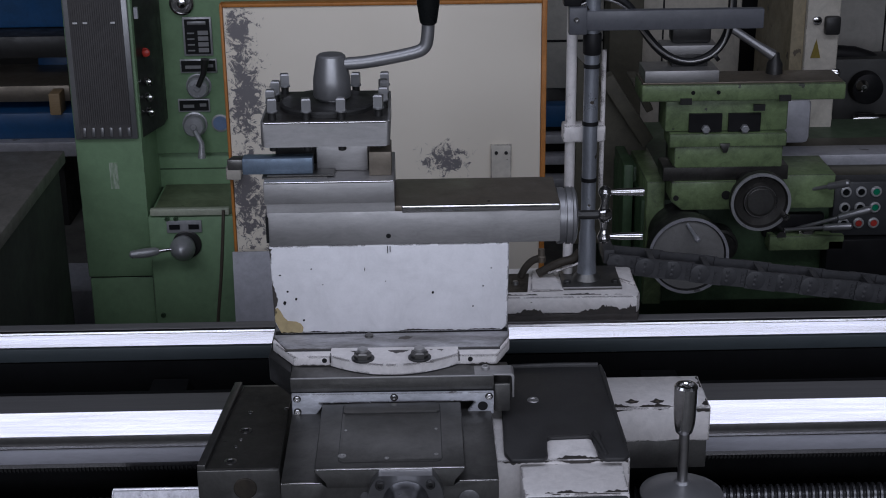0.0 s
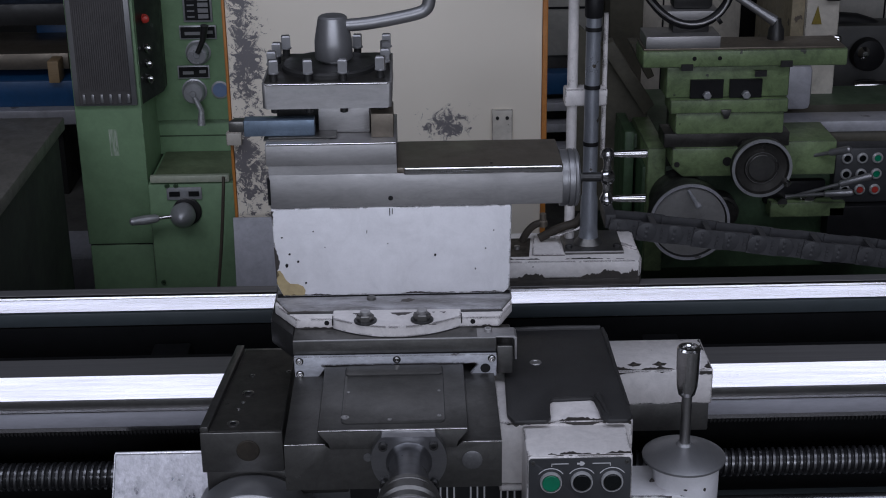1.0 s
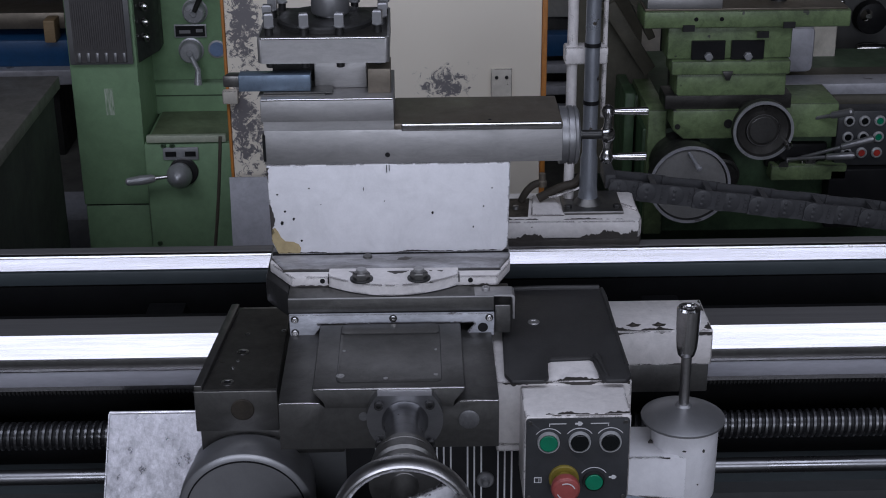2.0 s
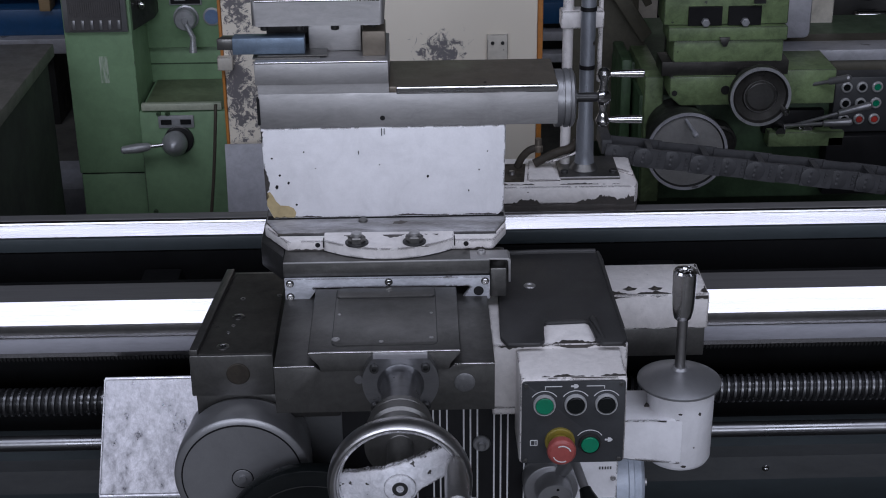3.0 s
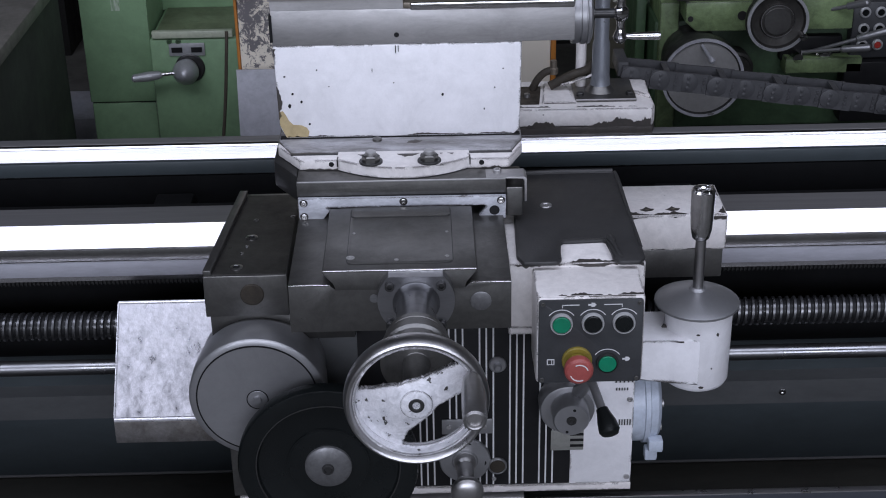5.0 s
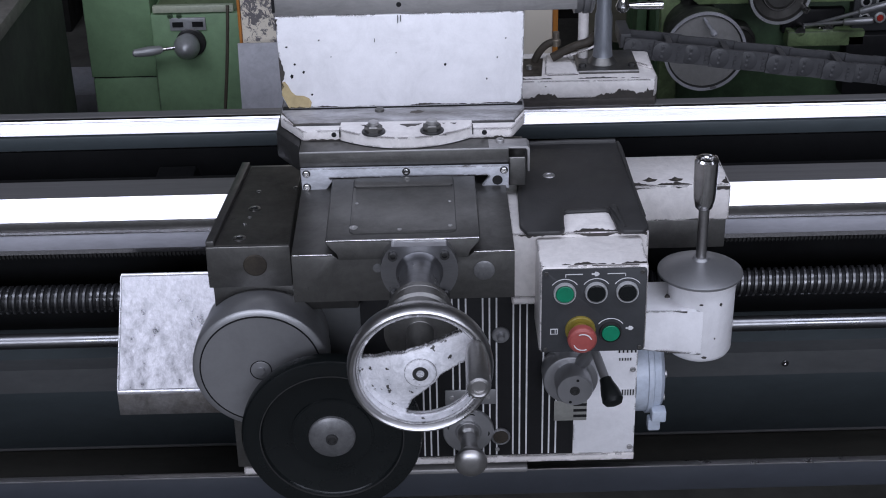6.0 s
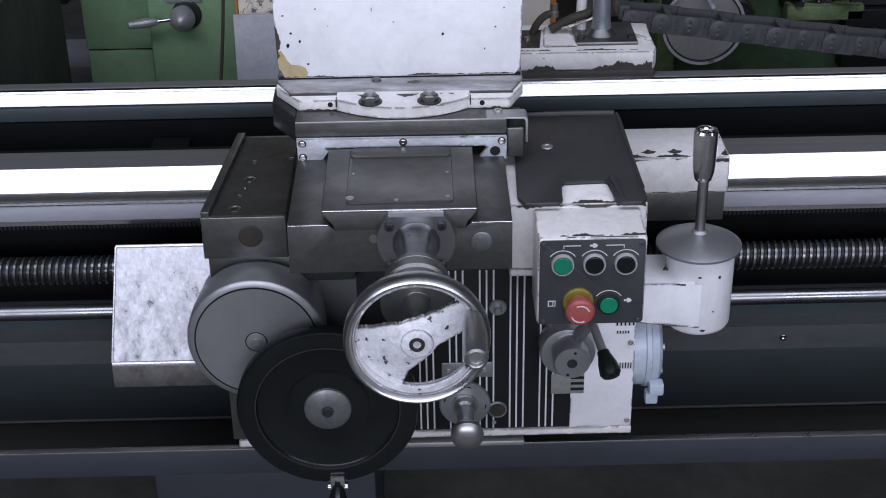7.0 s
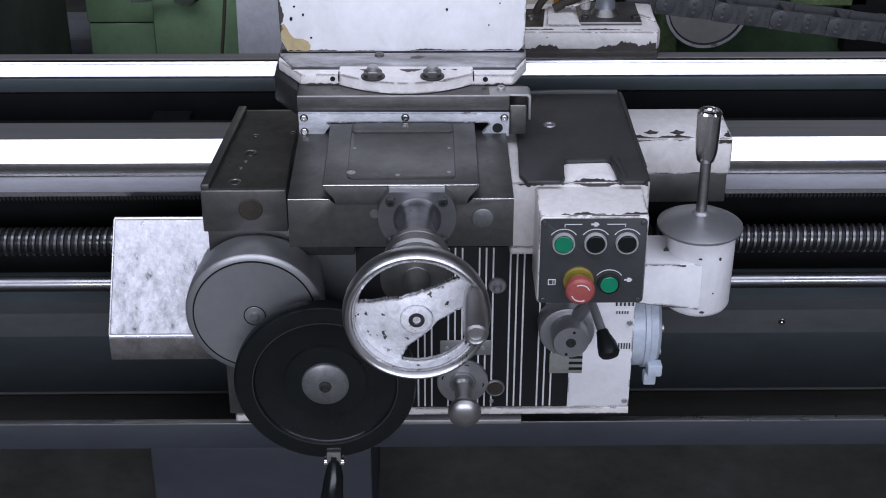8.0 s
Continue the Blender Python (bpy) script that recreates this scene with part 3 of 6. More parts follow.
def rubber_mat():
    outline = [(0.124, 0.150), (0.132, 0.130), (0.178, 0.130), (0.184, 0.140), (0.184, 0.193), (0.190, 0.199), (0.246, 0.202), (0.252, 0.196), (0.252, 0.140), (0.260, 0.128),
               (0.288, 0.128), (0.296, 0.140), (0.292, 0.425), (0.133, 0.425)]
    m = thing("rubber_mat", (0.21, 0.28, 0.743), "dark rubber sheet with a notch lying on the saddle", "mat")
    part("sheet", prism(outline, "z", 0.743, 0.7505, bevel=0.003), RUBBER, m)
    part("curled_tab", tube([(0.2545, 0.205, 0.7485), (0.257, 0.185, 0.7515), (0.260, 0.160, 0.7515), (0.264, 0.138, 0.7485)], [0.003, 0.0055, 0.0055, 0.003], 10, 1), RUBBER, m, "curled edge of the notch")
    part("raised_edge", tube([(0.289, 0.425, 0.7495), (0.2905, 0.36, 0.7515), (0.2915, 0.27, 0.7500), (0.2935, 0.17, 0.7500)], [0.0025, 0.0035, 0.003, 0.0025], 10, 1), RUBBER, m)
    part("raised_edge", tube([(0.136, 0.4235, 0.7500), (0.20, 0.4240, 0.7520), (0.285, 0.4235, 0.7515)], [0.003, 0.0045, 0.0045], 10, 1), RUBBER, m)
    part("screw_washer", turned((0.176, 0.308, 0.7505), (0, 0, 1), [(0, 0.009), (0.0015, 0.008), (0.0015, 0.005), (0.0005, 0.004)], 18), STEEL, m)


def cross_slide():
    c = thing("cross_slide", (-0.03, 0.5, 0.75), "ground steel cross slide with a white front wiper plate", "cross slide")
    part("slide_block", box(-0.174, 0.115, 0.280, 0.66, 0.783, 0.805, bevel=0.001), IRON, c, "ground iron slide block")
    # lighter steel strip as the highlight on the block's top edge
    part("block_edge", box(-0.1735, 0.1145, 0.2790, 0.2815, 0.8035, 0.8058, bevel=0.0007), STEEL, c, "bright strip for the edge highlight")
    part("joint", box(-0.1735, 0.1145, 0.2795, 0.29, 0.7815, 0.7835, bevel=0), BLACK, c)
    part("slide_side", box(-0.172, -0.135, 0.283, 0.66, 0.773, 0.783, bevel=0), IRON, c)
    part("slide_side", box(0.075, 0.113, 0.283, 0.66, 0.773, 0.783, bevel=0), IRON, c)
    wiper = part("wiper_plate", prism([(-0.172, 0.749), (-0.140, 0.749), (-0.128, 0.7655), (-0.134, 0.7675), (-0.134, 0.7695), (0.085, 0.7690), (0.089, 0.7660), (0.074, 0.7475), (0.115, 0.7475), (0.115, 0.7815), (-0.173, 0.783)],
                                      "y", 0.2735, 0.2795, bevel=0.0008), WIPER, c, "white wiper plate with screws")
    for x, z in ((-0.165, 0.776), (-0.165, 0.756), (-0.027, 0.776), (0.108, 0.775)):
        part("screw_shadow", turned((x, 0.2737, z), (0, -1, 0), [(0, 0.0058), (0.0006, 0.0056)], 18), DARK, wiper)
        screw_head("plate_screw", (x, 0.2733, z), (0, -1, 0), 0.0044, 0.003, CHROME, wiper)
    part("screw_hole", turned((0.099, 0.2740, 0.760), (0, -1, 0), [(0, 0.0072), (0.0006, 0.0072)], 24), BLACK, wiper)
    clip = part("bent_strip", prism([(0.088, 0.8055), (0.141, 0.8055), (0.1445, 0.802), (0.1445, 0.768), (0.1415, 0.768), (0.1415, 0.8), (0.139, 0.803), (0.088, 0.803 + 0.0006)],
                                    "y", 0.283, 0.312, bevel=0.0005), STEEL, c, "bent steel strip")
    screw_head("strip_screw", (0.104, 0.30, 0.8055), (0, 0, 1), 0.006, 0.005, STEEL, clip)
    part("gear_case", prism([(-0.212, 0.36), (-0.174, 0.30), (-0.174, 0.62), (-0.212, 0.62)], "z", 0.765, 0.8045, bevel=0.004), DARK, c, "dark casting beside the slide")
    part("switch_box", box(0.1155, 0.139, 0.285, 0.36, 0.745, 0.789, bevel=0.002), IRON, c)
    c.location += Vector((0, -0.03, 0.015))
    return c


def compound_rest():
    c = thing("compound_rest", (-0.03, 0.45, 0.805), "chipped white swivel base carrying the steel top slide", "compound rest")
    n = 28
    lobe = [(-0.026 + 0.0925 * u, 0.2885 - 0.034 * (1 - u * u)) for u in [-1 + 2 * i / n for i in range(n + 1)]]
    part("swivel_flange", prism(lobe + [(0.0665, 0.45), (-0.1185, 0.45)], "z", 0.8205, 0.8372, bevel=0.0014), WHITE_WORN, c, "bowed white flange")
    part("swivel_base", prism([(-0.206, 0.345), (-0.171, 0.290), (0.122, 0.285), (0.1425, 0.335), (0.143, 0.62), (-0.206, 0.62)], "z", 0.8205, 0.8355, bevel=0.002), WHITE_WORN, c, "white swivel base with chipped edges")
    bm = prism([(-0.2055, 0.356), (-0.184, 0.311), (0.126, 0.307), (0.1435, 0.350), (0.1435, 0.62), (-0.2055, 0.62)], "z", 0.8357, 0.8392)
    for v in bm.verts:
        if v.co.z > 0.838 and v.co.y < 0.4:
            v.co.y += 0.012
    bmesh.ops.bevel(bm, geom=bm.edges[:], offset=0.001, segments=2, affect='EDGES', profile=0.5)
    part("swivel_step", bm, GRIMY, c, "grimy sloping ledge")
    part("seam", prism([(-0.026 + (x0 + 0.026) * 1.012, 0.2885 + (y0 - 0.2885) * 1.04) for x0, y0 in lobe], "z", 0.8202, 0.8214), DARK, c)
    part("seam", prism([(-0.185, 0.3085), (0.127, 0.3045), (0.127, 0.34), (-0.185, 0.34)], "z", 0.8350, 0.8364), DARK, c)
    for x, w in ((-0.1185, 0.0008), (0.0668, 0.0008)):
        part("seam", box(x - w, x + w, 0.2845, 0.30, 0.8270, 0.8362, bevel=0), BLACK, c)
    part("seam", box(-0.203, 0.141, 0.3608, 0.37, 0.8385, 0.8412, bevel=0), BLACK, c)
    body = part("white_body", prism([(-0.194, 0.8395), (0.132, 0.8395), (0.141, 0.849), (0.1435, 0.979), (-0.206, 0.979), (-0.203, 0.858)], "y", 0.362, 0.62, bevel=0.003), WHITE, c, "white box body with flaked paint")
    part("filler_patch", prism([(-0.194, 0.8422), (-0.163, 0.8422), (-0.1612, 0.850), (-0.1645, 0.8565), (-0.172, 0.8602), (-0.1835, 0.8612), (-0.1895, 0.8675), (-0.1935, 0.8765), (-0.1975, 0.8825), (-0.2020, 0.881), (-0.2026, 0.862)], "y", 0.3612, 0.363), FILLER, body, "bare yellowed filler")
    flaked_edge((-0.2055, 0.3616, 0.975), (-0.2030, 0.3616, 0.862), (1, 0, 0), (0, -1, 0), 0.006, 11, body, gaps=0.35)
    flaked_edge((-0.192, 0.3616, 0.8425), (0.130, 0.3616, 0.8425), (0, 0, 1), (0, -1, 0), 0.0026, 12, body, gaps=0.1)
    flaked_edge((0.1432, 0.3616, 0.97), (0.1415, 0.3616, 0.856), (-1, 0, 0), (0, -1, 0), 0.003, 13, body, gaps=0.5)
    flaked_edge((-0.169, 0.2898, 0.8212), (-0.112, 0.2890, 0.8212), (0, 0, 1), (0, -1, 0), 0.005, 21, c, gaps=0.3)
    flaked_edge((0.068, 0.2858, 0.8212), (0.120, 0.2848, 0.8212), (0, 0, 1), (0, -1, 0), 0.005, 22, c, gaps=0.3)
    flaked_edge((-0.110, 0.303, 0.8374), (0.060, 0.303, 0.8374), (0, -1, 0), (0, 0, 1), 0.016, 23, c, gaps=0.3)
    flaked_edge((-0.075, 0.2595, 0.8374), (0.030, 0.2595, 0.8374), (0, 1, 0), (0, 0, 1), 0.010, 24, c, gaps=0.5)
    for x in (-0.071, 0.010):
        nut = hexagon_nut("clamp_nut", (x, 0.276, 0.8375), (0, 0, 1), 0.0125, 0.011, IRON, c, "hexagon clamp nut")
        part("washer", turned((x, 0.276, 0.8370), (0, 0, 1), [(0, 0.0165), (0.0022, 0.0165), (0.003, 0.0155)], 24), DARK, nut)
        part("stud", turned((x, 0.276, 0.848), (0, 0, 1), [(0, 0.0075), (0.005, 0.0075), (0.006, 0.006)], 16), STEEL, nut)
    part("index_pin", turned((-0.064, 0.350, 0.8385), (0, 0, 1), [(0, 0.007), (0.004, 0.0065), (0.006, 0.003)], 16), IRON, c)
    for x in (-0.127, 0.083):
        part("screw_hole", turned((x, 0.2895 if x < 0 else 0.2855, 0.8295), (0, -1, 0), [(0, 0.0036), (0.0012, 0.0036)], 14), BLACK, c)
    part("zero_mark", box(-0.0345, -0.0335, 0.3605, 0.362, 0.966, 0.977, bevel=0), BLACK, body)
    part("zero_mark", box(-0.0305, -0.0297, 0.3605, 0.362, 0.968, 0.977, bevel=0), BLACK, body)
    for x, z, w, h in ((-0.068, 0.941, 0.001, 0.006), (0.031, 0.903, 0.003, 0.004), (-0.038, 0.922, 0.0015, 0.0015), (-0.170, 0.896, 0.003, 0.004), (-0.146, 0.943, 0.002, 0.002),
                       (-0.182, 0.908, 0.003, 0.003), (0.117, 0.94, 0.002, 0.0016), (-0.192, 0.934, 0.003, 0.002), (-0.13, 0.918, 0.0018, 0.001), (0.105, 0.912, 0.002, 0.002), (0.09, 0.88, 0.0016, 0.003),
                       (-0.16, 0.862, 0.003, 0.003), (-0.187, 0.89, 0.004, 0.006)):
        w, h = w * 0.6, h * 0.6
        part("paint_chip", prism([(x - w, z), (x - w * 0.2, z + h * 0.9), (x + w, z + h * 0.5), (x + w * 0.7, z - h * 0.6), (x - w * 0.3, z - h)], "y", 0.3614, 0.3625), BLACK, body)
    return c


def top_slide():
    s = thing("top_slide", (0, 0.43, 0.979), "ground steel top slide with a ball crank", "top slide")
    part("slide_base", box(-0.206, 0.217, 0.3615, 0.50, 0.9795, 1.030, bevel=0.0012), STEEL, s, "ground steel slide")
    part("slide_cap", box(-0.209, -0.022, 0.3605, 0.505, 1.0435, 1.0765, bevel=0.0012), STEEL, s, "raised steel pad")
    # chrome strip added as the pad's edge highlight
    part("pad_edge", box(-0.208, -0.023, 0.3597, 0.3622, 1.0740, 1.0770, bevel=0.0009), CHROME, s, "bright strip for the edge highlight")
    part("slide_neck", box(-0.206, -0.022, 0.3625, 0.50, 1.0301, 1.0434, bevel=0), STEEL, s)
    part("top_cover", prism([(-0.022, 0.3605), (-0.012, 0.3605), (0.217, 0.3605), (0.217, 0.488), (-0.022, 0.488)], "z", 1.0301, 1.0385, bevel=0.002), OXIDE, s, "browned upper face")
    # chrome bar that carries the highlight along the cover's front edge
    part("bright_edge", prism([(-0.012, 0.3585), (0.216, 0.3585), (0.216, 0.364), (-0.012, 0.364)], "z", 1.0275, 1.0390, bevel=0.0022), CHROME, s, "bright strip for the edge highlight")
    part("gib_slot", box(-0.2085, -0.2045, 0.360, 0.37, 0.985, 1.024, bevel=0), BLACK, s)
    part("oil_hole", turned((-0.032, 0.3617, 0.9925), (0, -1, 0), [(0, 0.0036), (0.0006, 0.0036)], 18), BLACK, s)
    part("oil_hole", turned((0.114, 0.375, 1.0385), (0, 0, 1), [(0, 0.0022), (0.0005, 0.0022)], 12), BLACK, s)
    y, z = 0.425, 0.9975
    dial = part("dial", turned((0.2172, y, z), (1, 0, 0), [(0, 0.042), (0.010, 0.042), (0.0105, 0.040), (0.0125, 0.040), (0.013, 0.043), (0.019, 0.043), (0.0195, 0.041), (0.021, 0.041), (0.022, 0.043), (0.026, 0.042), (0.029, 0.036)], 48), DULL, s, "ringed micrometer dial")
    part("spindle", turned((0.245, y, z), (1, 0, 0), [(0, 0.011), (0.006, 0.011), (0.006, 0.007), (0.05, 0.007)], 20), DARK, dial)
    crank = part("crank", turned((0.279, y, z), (1, 0, 0), [(0, 0.006), (0.003, 0.0105), (0.010, 0.0135), (0.017, 0.0105), (0.0205, 0.006)], 24), CHROME, s, "chromed ball crank")
    for d in (1, -1):
        part("arm", turned((0.289, y, z + d * 0.008), (0, 0, d), [(0, 0.0075), (0.010, 0.0055), (0.017, 0.006), (0.022, 0.0085), (0.0275, 0.0105), (0.033, 0.0085), (0.037, 0.003)], 20), CHROME, crank)
        part("grip", turned((0.297, y, z + d * 0.035), (1, 0, 0), [(0, 0.004), (0.004, 0.004), (0.012, 0.0052), (0.046, 0.0062), (0.050, 0.0055), (0.051, 0.003)], 18), CHROME, crank)
    return s


def tool_post():
    t = thing("tool_post", (-0.119, 0.47, 1.0765), "square four-way steel tool post with clamping screws", "tool post")
    part("core", box(-0.135, -0.060, 0.412, 0.530, 1.0767, 1.122, bevel=0.002), STEEL, t)
    part("rear_core", box(-0.198, -0.136, 0.450, 0.550, 1.0767, 1.122, bevel=0.002), DARK, t)
    part("shim_block", box(-0.058, -0.026, 0.385, 0.45, 1.0767, 1.112, bevel=0.001), OXIDE, t, "browned packing block")
    part("upper_jaw", prism(rounded(-0.211, -0.027, 0.382, 0.560, 0.006), "z", 1.122, 1.1585, bevel=0.002), STEEL, t, "heavy ground upper jaw")
    # highlight on the jaw's upper edge, made as a chrome strip
    part("jaw_edge", box(-0.206, -0.032, 0.3812, 0.3835, 1.1562, 1.1590, bevel=0.0009), CHROME, t, "bright strip for the edge highlight")
    part("top_disc", turned((-0.119, 0.471, 1.1585), (0, 0, 1), [(0, 0.070), (0.006, 0.070), (0.009, 0.067), (0.0105, 0.045), (0.0105, 0.03)], 48), DARK, t, "dark round top plate")
    part("jaw_top", prism(rounded(-0.208, -0.030, 0.386, 0.557, 0.006), "z", 1.1582, 1.1592), IRON_TOP, t, "oily top of the jaw")
    spots = [(-0.195, 0.398), (-0.146, 0.396), (-0.096, 0.396), (-0.043, 0.410), (-0.201, 0.448), (-0.198, 0.500), (-0.188, 0.545), (-0.080, 0.545), (-0.036, 0.545), (-0.037, 0.455), (-0.037, 0.50)]
    for x, y in spots:
        a = random.uniform(-14, 14)
        bolt = part("clamp_screw", turned((x, y, 1.1586), (0, 0, 1), [(0, 0.0058), (0.011, 0.0058), (0.0112, 0.0066)], 14), DARK, t)
        bm = bmesh.new()
        add_turned(bm, (0, 0, 0.0135), (0, 0, 1), [(0, 0.0092), (0.0165, 0.0092), (0.0185, 0.0072)], 4)
        bm.transform(pose(x, y, 1.1586, 0, 0, 45 + a))
        part("square_head", bm, DULL, bolt)
        part("collar", turned((x, y, 1.1696), (0, 0, 1), [(0, 0.0070), (0.0008, 0.0082), (0.0026, 0.0082)], 18), DULL, bolt)
        part("stud_end", turned((x, y, 1.1125), (0, 0, 1), [(0, 0.004), (0.001, 0.0058), (0.0096, 0.0058)], 12), DARK, bolt)
    hub = part("lever_hub", turned((-0.112, 0.471, 1.166), (0, 0, 1), [(0, 0.020), (0.003, 0.021), (0.0035, 0.0175), (0.006, 0.0175), (0.007, 0.0265), (0.010, 0.0280), (0.034, 0.0275), (0.063, 0.0222), (0.068, 0.0210), (0.0705, 0.018), (0.0712, 0.008)], 48), DULL, t, "conical lever hub")
    part("lever_arm", tube([(-0.100, 0.468, 1.222), (-0.06, 0.468, 1.224), (0.006, 0.468, 1.236), (0.026, 0.468, 1.243), (0.030, 0.468, 1.262), (0.031, 0.468, 1.286)], [0.0085, 0.0085, 0.009, 0.0095, 0.0095, 0.0095], 16, 2), DULL, hub, "bent lever arm")
    part("lever_grip", turned((0.0312, 0.468, 1.279), (0, 0, 1), [(0, 0.010), (0.003, 0.0125), (0.03, 0.0165), (0.07, 0.018), (0.078, 0.012)], 24), BLACK_DISC, hub, "black plastic grip")
    bit = thing("cutting_tool", (-0.18, 0.39, 1.077), "bluish cutting tool shank clamped on thin shims", "cutting tool")
    part("shank", box(-0.240, -0.139, 0.384, 0.408, 1.0815, 1.105, bevel=0.001), BLUE_TOOL, bit)
    part("tip", prism([(-0.262, 0.386), (-0.240, 0.3845), (-0.240, 0.406), (-0.255, 0.406)], "z", 1.088, 1.104, bevel=0.001), IRON, bit)
    for i, (a, b) in enumerate(((-0.212, -0.118), (-0.205, -0.108))):
        part("shim", box(a, b, 0.376 + 0.004 * i, 0.41, 1.0767 + 0.0024 * i, 1.0787 + 0.0024 * i, bevel=0), IRON, bit)


saddle()
way_wiper()
rubber_mat()
cross_slide()
compound_rest()
top_slide()
tool_post()


def apron():
    a = thing("apron", (0, 0.3, 0.3), "lathe apron with a striped black front plate", "lathe apron")
    part("case", prism([(-0.297, 0.304), (0.306, 0.304), (0.306, 0.5935), (-0.297, 0.5935)], "y", 0.2415, 0.60, bevel=0.003), LEDGE, a)
    part("side_strip", box(-0.2975, -0.272, 0.2395, 0.2412, 0.306, 0.592, bevel=0.0006), IRON, a)
    part("joint", box(-0.303, -0.19, 0.2145, 0.2165, 0.6385, 0.6405, bevel=0), BLACK, a)
    part("upper_case", box(-0.304, -0.10, 0.215, 0.40, 0.592, 0.6393, bevel=0.003), IRON, a)
    part("white_column", box(0.1135, 0.16, 0.1435, 0.24, 0.632, 0.644, bevel=0.002), WHITE_WORN, a)
    front = part("front_plate", box(-0.10, 0.212, 0.2385, 0.2415, 0.316, 0.592, bevel=0.0008), BLACK, a, "black front plate with white stripes")
    for g in range(6):
        for d in (0.0, 0.0098, 0.0200):
            x = 0.166 - 0.0445 * g + d
            part("stripe", box(x - 0.0012, x + 0.0012, 0.2378, 0.2388, 0.318, 0.591, bevel=0), INK_WHITE, front)
    part("bottom_strip", box(-0.10, 0.306, 0.236, 0.2415, 0.304, 0.3155, bevel=0.001), WHITE_WORN, a)
    white = part("white_plate", box(0.2125, 0.3055, 0.2375, 0.2415, 0.316, 0.592, bevel=0.0008), WHITE, a, "white front plate")
    for x, z in ((0.299, 0.465), (0.299, 0.327)):
        screw_head("plate_screw", (x, 0.2375, z), (0, -1, 0), 0.0042, 0.0025, STEEL, white)
    part("lower_bracket", box(-0.045, 0.144, 0.232, 0.30, 0.288, 0.2965, bevel=0.002), STEEL, a)
    part("corner_bracket", box(-0.29, -0.25, 0.24, 0.30, 0.290, 0.304, bevel=0.002), WHITE_WORN, a)
    part("stripe_knob", turned((0.103, 0.238, 0.530), (0, -1, 0), [(0, 0.013), (0.003, 0.013), (0.005, 0.011), (0.005, 0.006), (0.012, 0.006), (0.014, 0.004)], 24), DULL, front)
    part("sight_plug", turned((0.103, 0.238, 0.352), (0, -1, 0), [(0, 0.0145), (0.003, 0.0145), (0.005, 0.0125), (0.0035, 0.0115)], 28), DULL, front)
    part("sight_glass", turned((0.103, 0.2348, 0.352), (0, -1, 0), [(0, 0.0118), (0.0008, 0.0112)], 24), PLUG, front, "dark oily sight glass")
    screw_head("plate_screw", (0.098, 0.2378, 0.328), (0, -1, 0), 0.0034, 0.002, STEEL, front)
    clear = part("data_label", box(0.020, 0.096, 0.2350, 0.2376, 0.411, 0.437, bevel=0.0012), DULL, a, "small worn metal plate")
    for x in (0.030, 0.084):
        screw_head("plate_screw", (x, 0.2352, 0.424), (0, -1, 0), 0.0036, 0.002, STEEL, clear)
    plate = part("data_label", box(0.183, 0.232, 0.2355, 0.2375, 0.378, 0.413, bevel=0.0006), LABEL, a, "small grey label plate with worn lettering")
    for i in range(3):
        part("lettering", box(0.212, 0.232, 0.2350, 0.2356, 0.384 + i * 0.010, 0.3885 + i * 0.010, bevel=0), BLACK, plate)
    for x, z, w, h in ((0.290, 0.497, 0.015, 0.006), (0.287, 0.483, 0.010, 0.005), (0.293, 0.425, 0.010, 0.011)):
        sign = part("symbol", box(x - w, x + w, 0.2368, 0.2376, z - h * 0.5, z + h * 0.5, bevel=0), INK_WHITE, white)
        for k in range(5):
            part("symbol_bar", box(x - w + (2 * k + 0.5) * w / 5, x - w + (2 * k + 1.3) * w / 5, 0.2362, 0.2369, z - h * 0.45, z + h * 0.45, bevel=0), BLACK, sign)
    motor = thing("feed_motor", (0.33, 0.31, 0.41), "pale blue round motor housing beside the apron", "motor")
    part("housing", turned((0.3062, 0.305, 0.425), (1, 0, 0), [(0, 0.066), (0.018, 0.066), (0.019, 0.069), (0.026, 0.069), (0.028, 0.066), (0.038, 0.064), (0.043, 0.058), (0.045, 0.050)], 48), PALE, motor)
    for a2 in range(6):
        t = radians(a2 * 60 + 20)
        screw_head("cover_screw", (0.350, 0.305 - 0.047 * math.cos(t), 0.425 + 0.047 * math.sin(t)), (1, 0, 0), 0.006, 0.004, STEEL, motor)
    part("terminal_lug", box(0.330, 0.352, 0.232, 0.252, 0.372, 0.392, bevel=0.003), PALE, motor)
    part("terminal_lug", box(0.326, 0.345, 0.240, 0.258, 0.352, 0.372, bevel=0.003), PALE, motor)


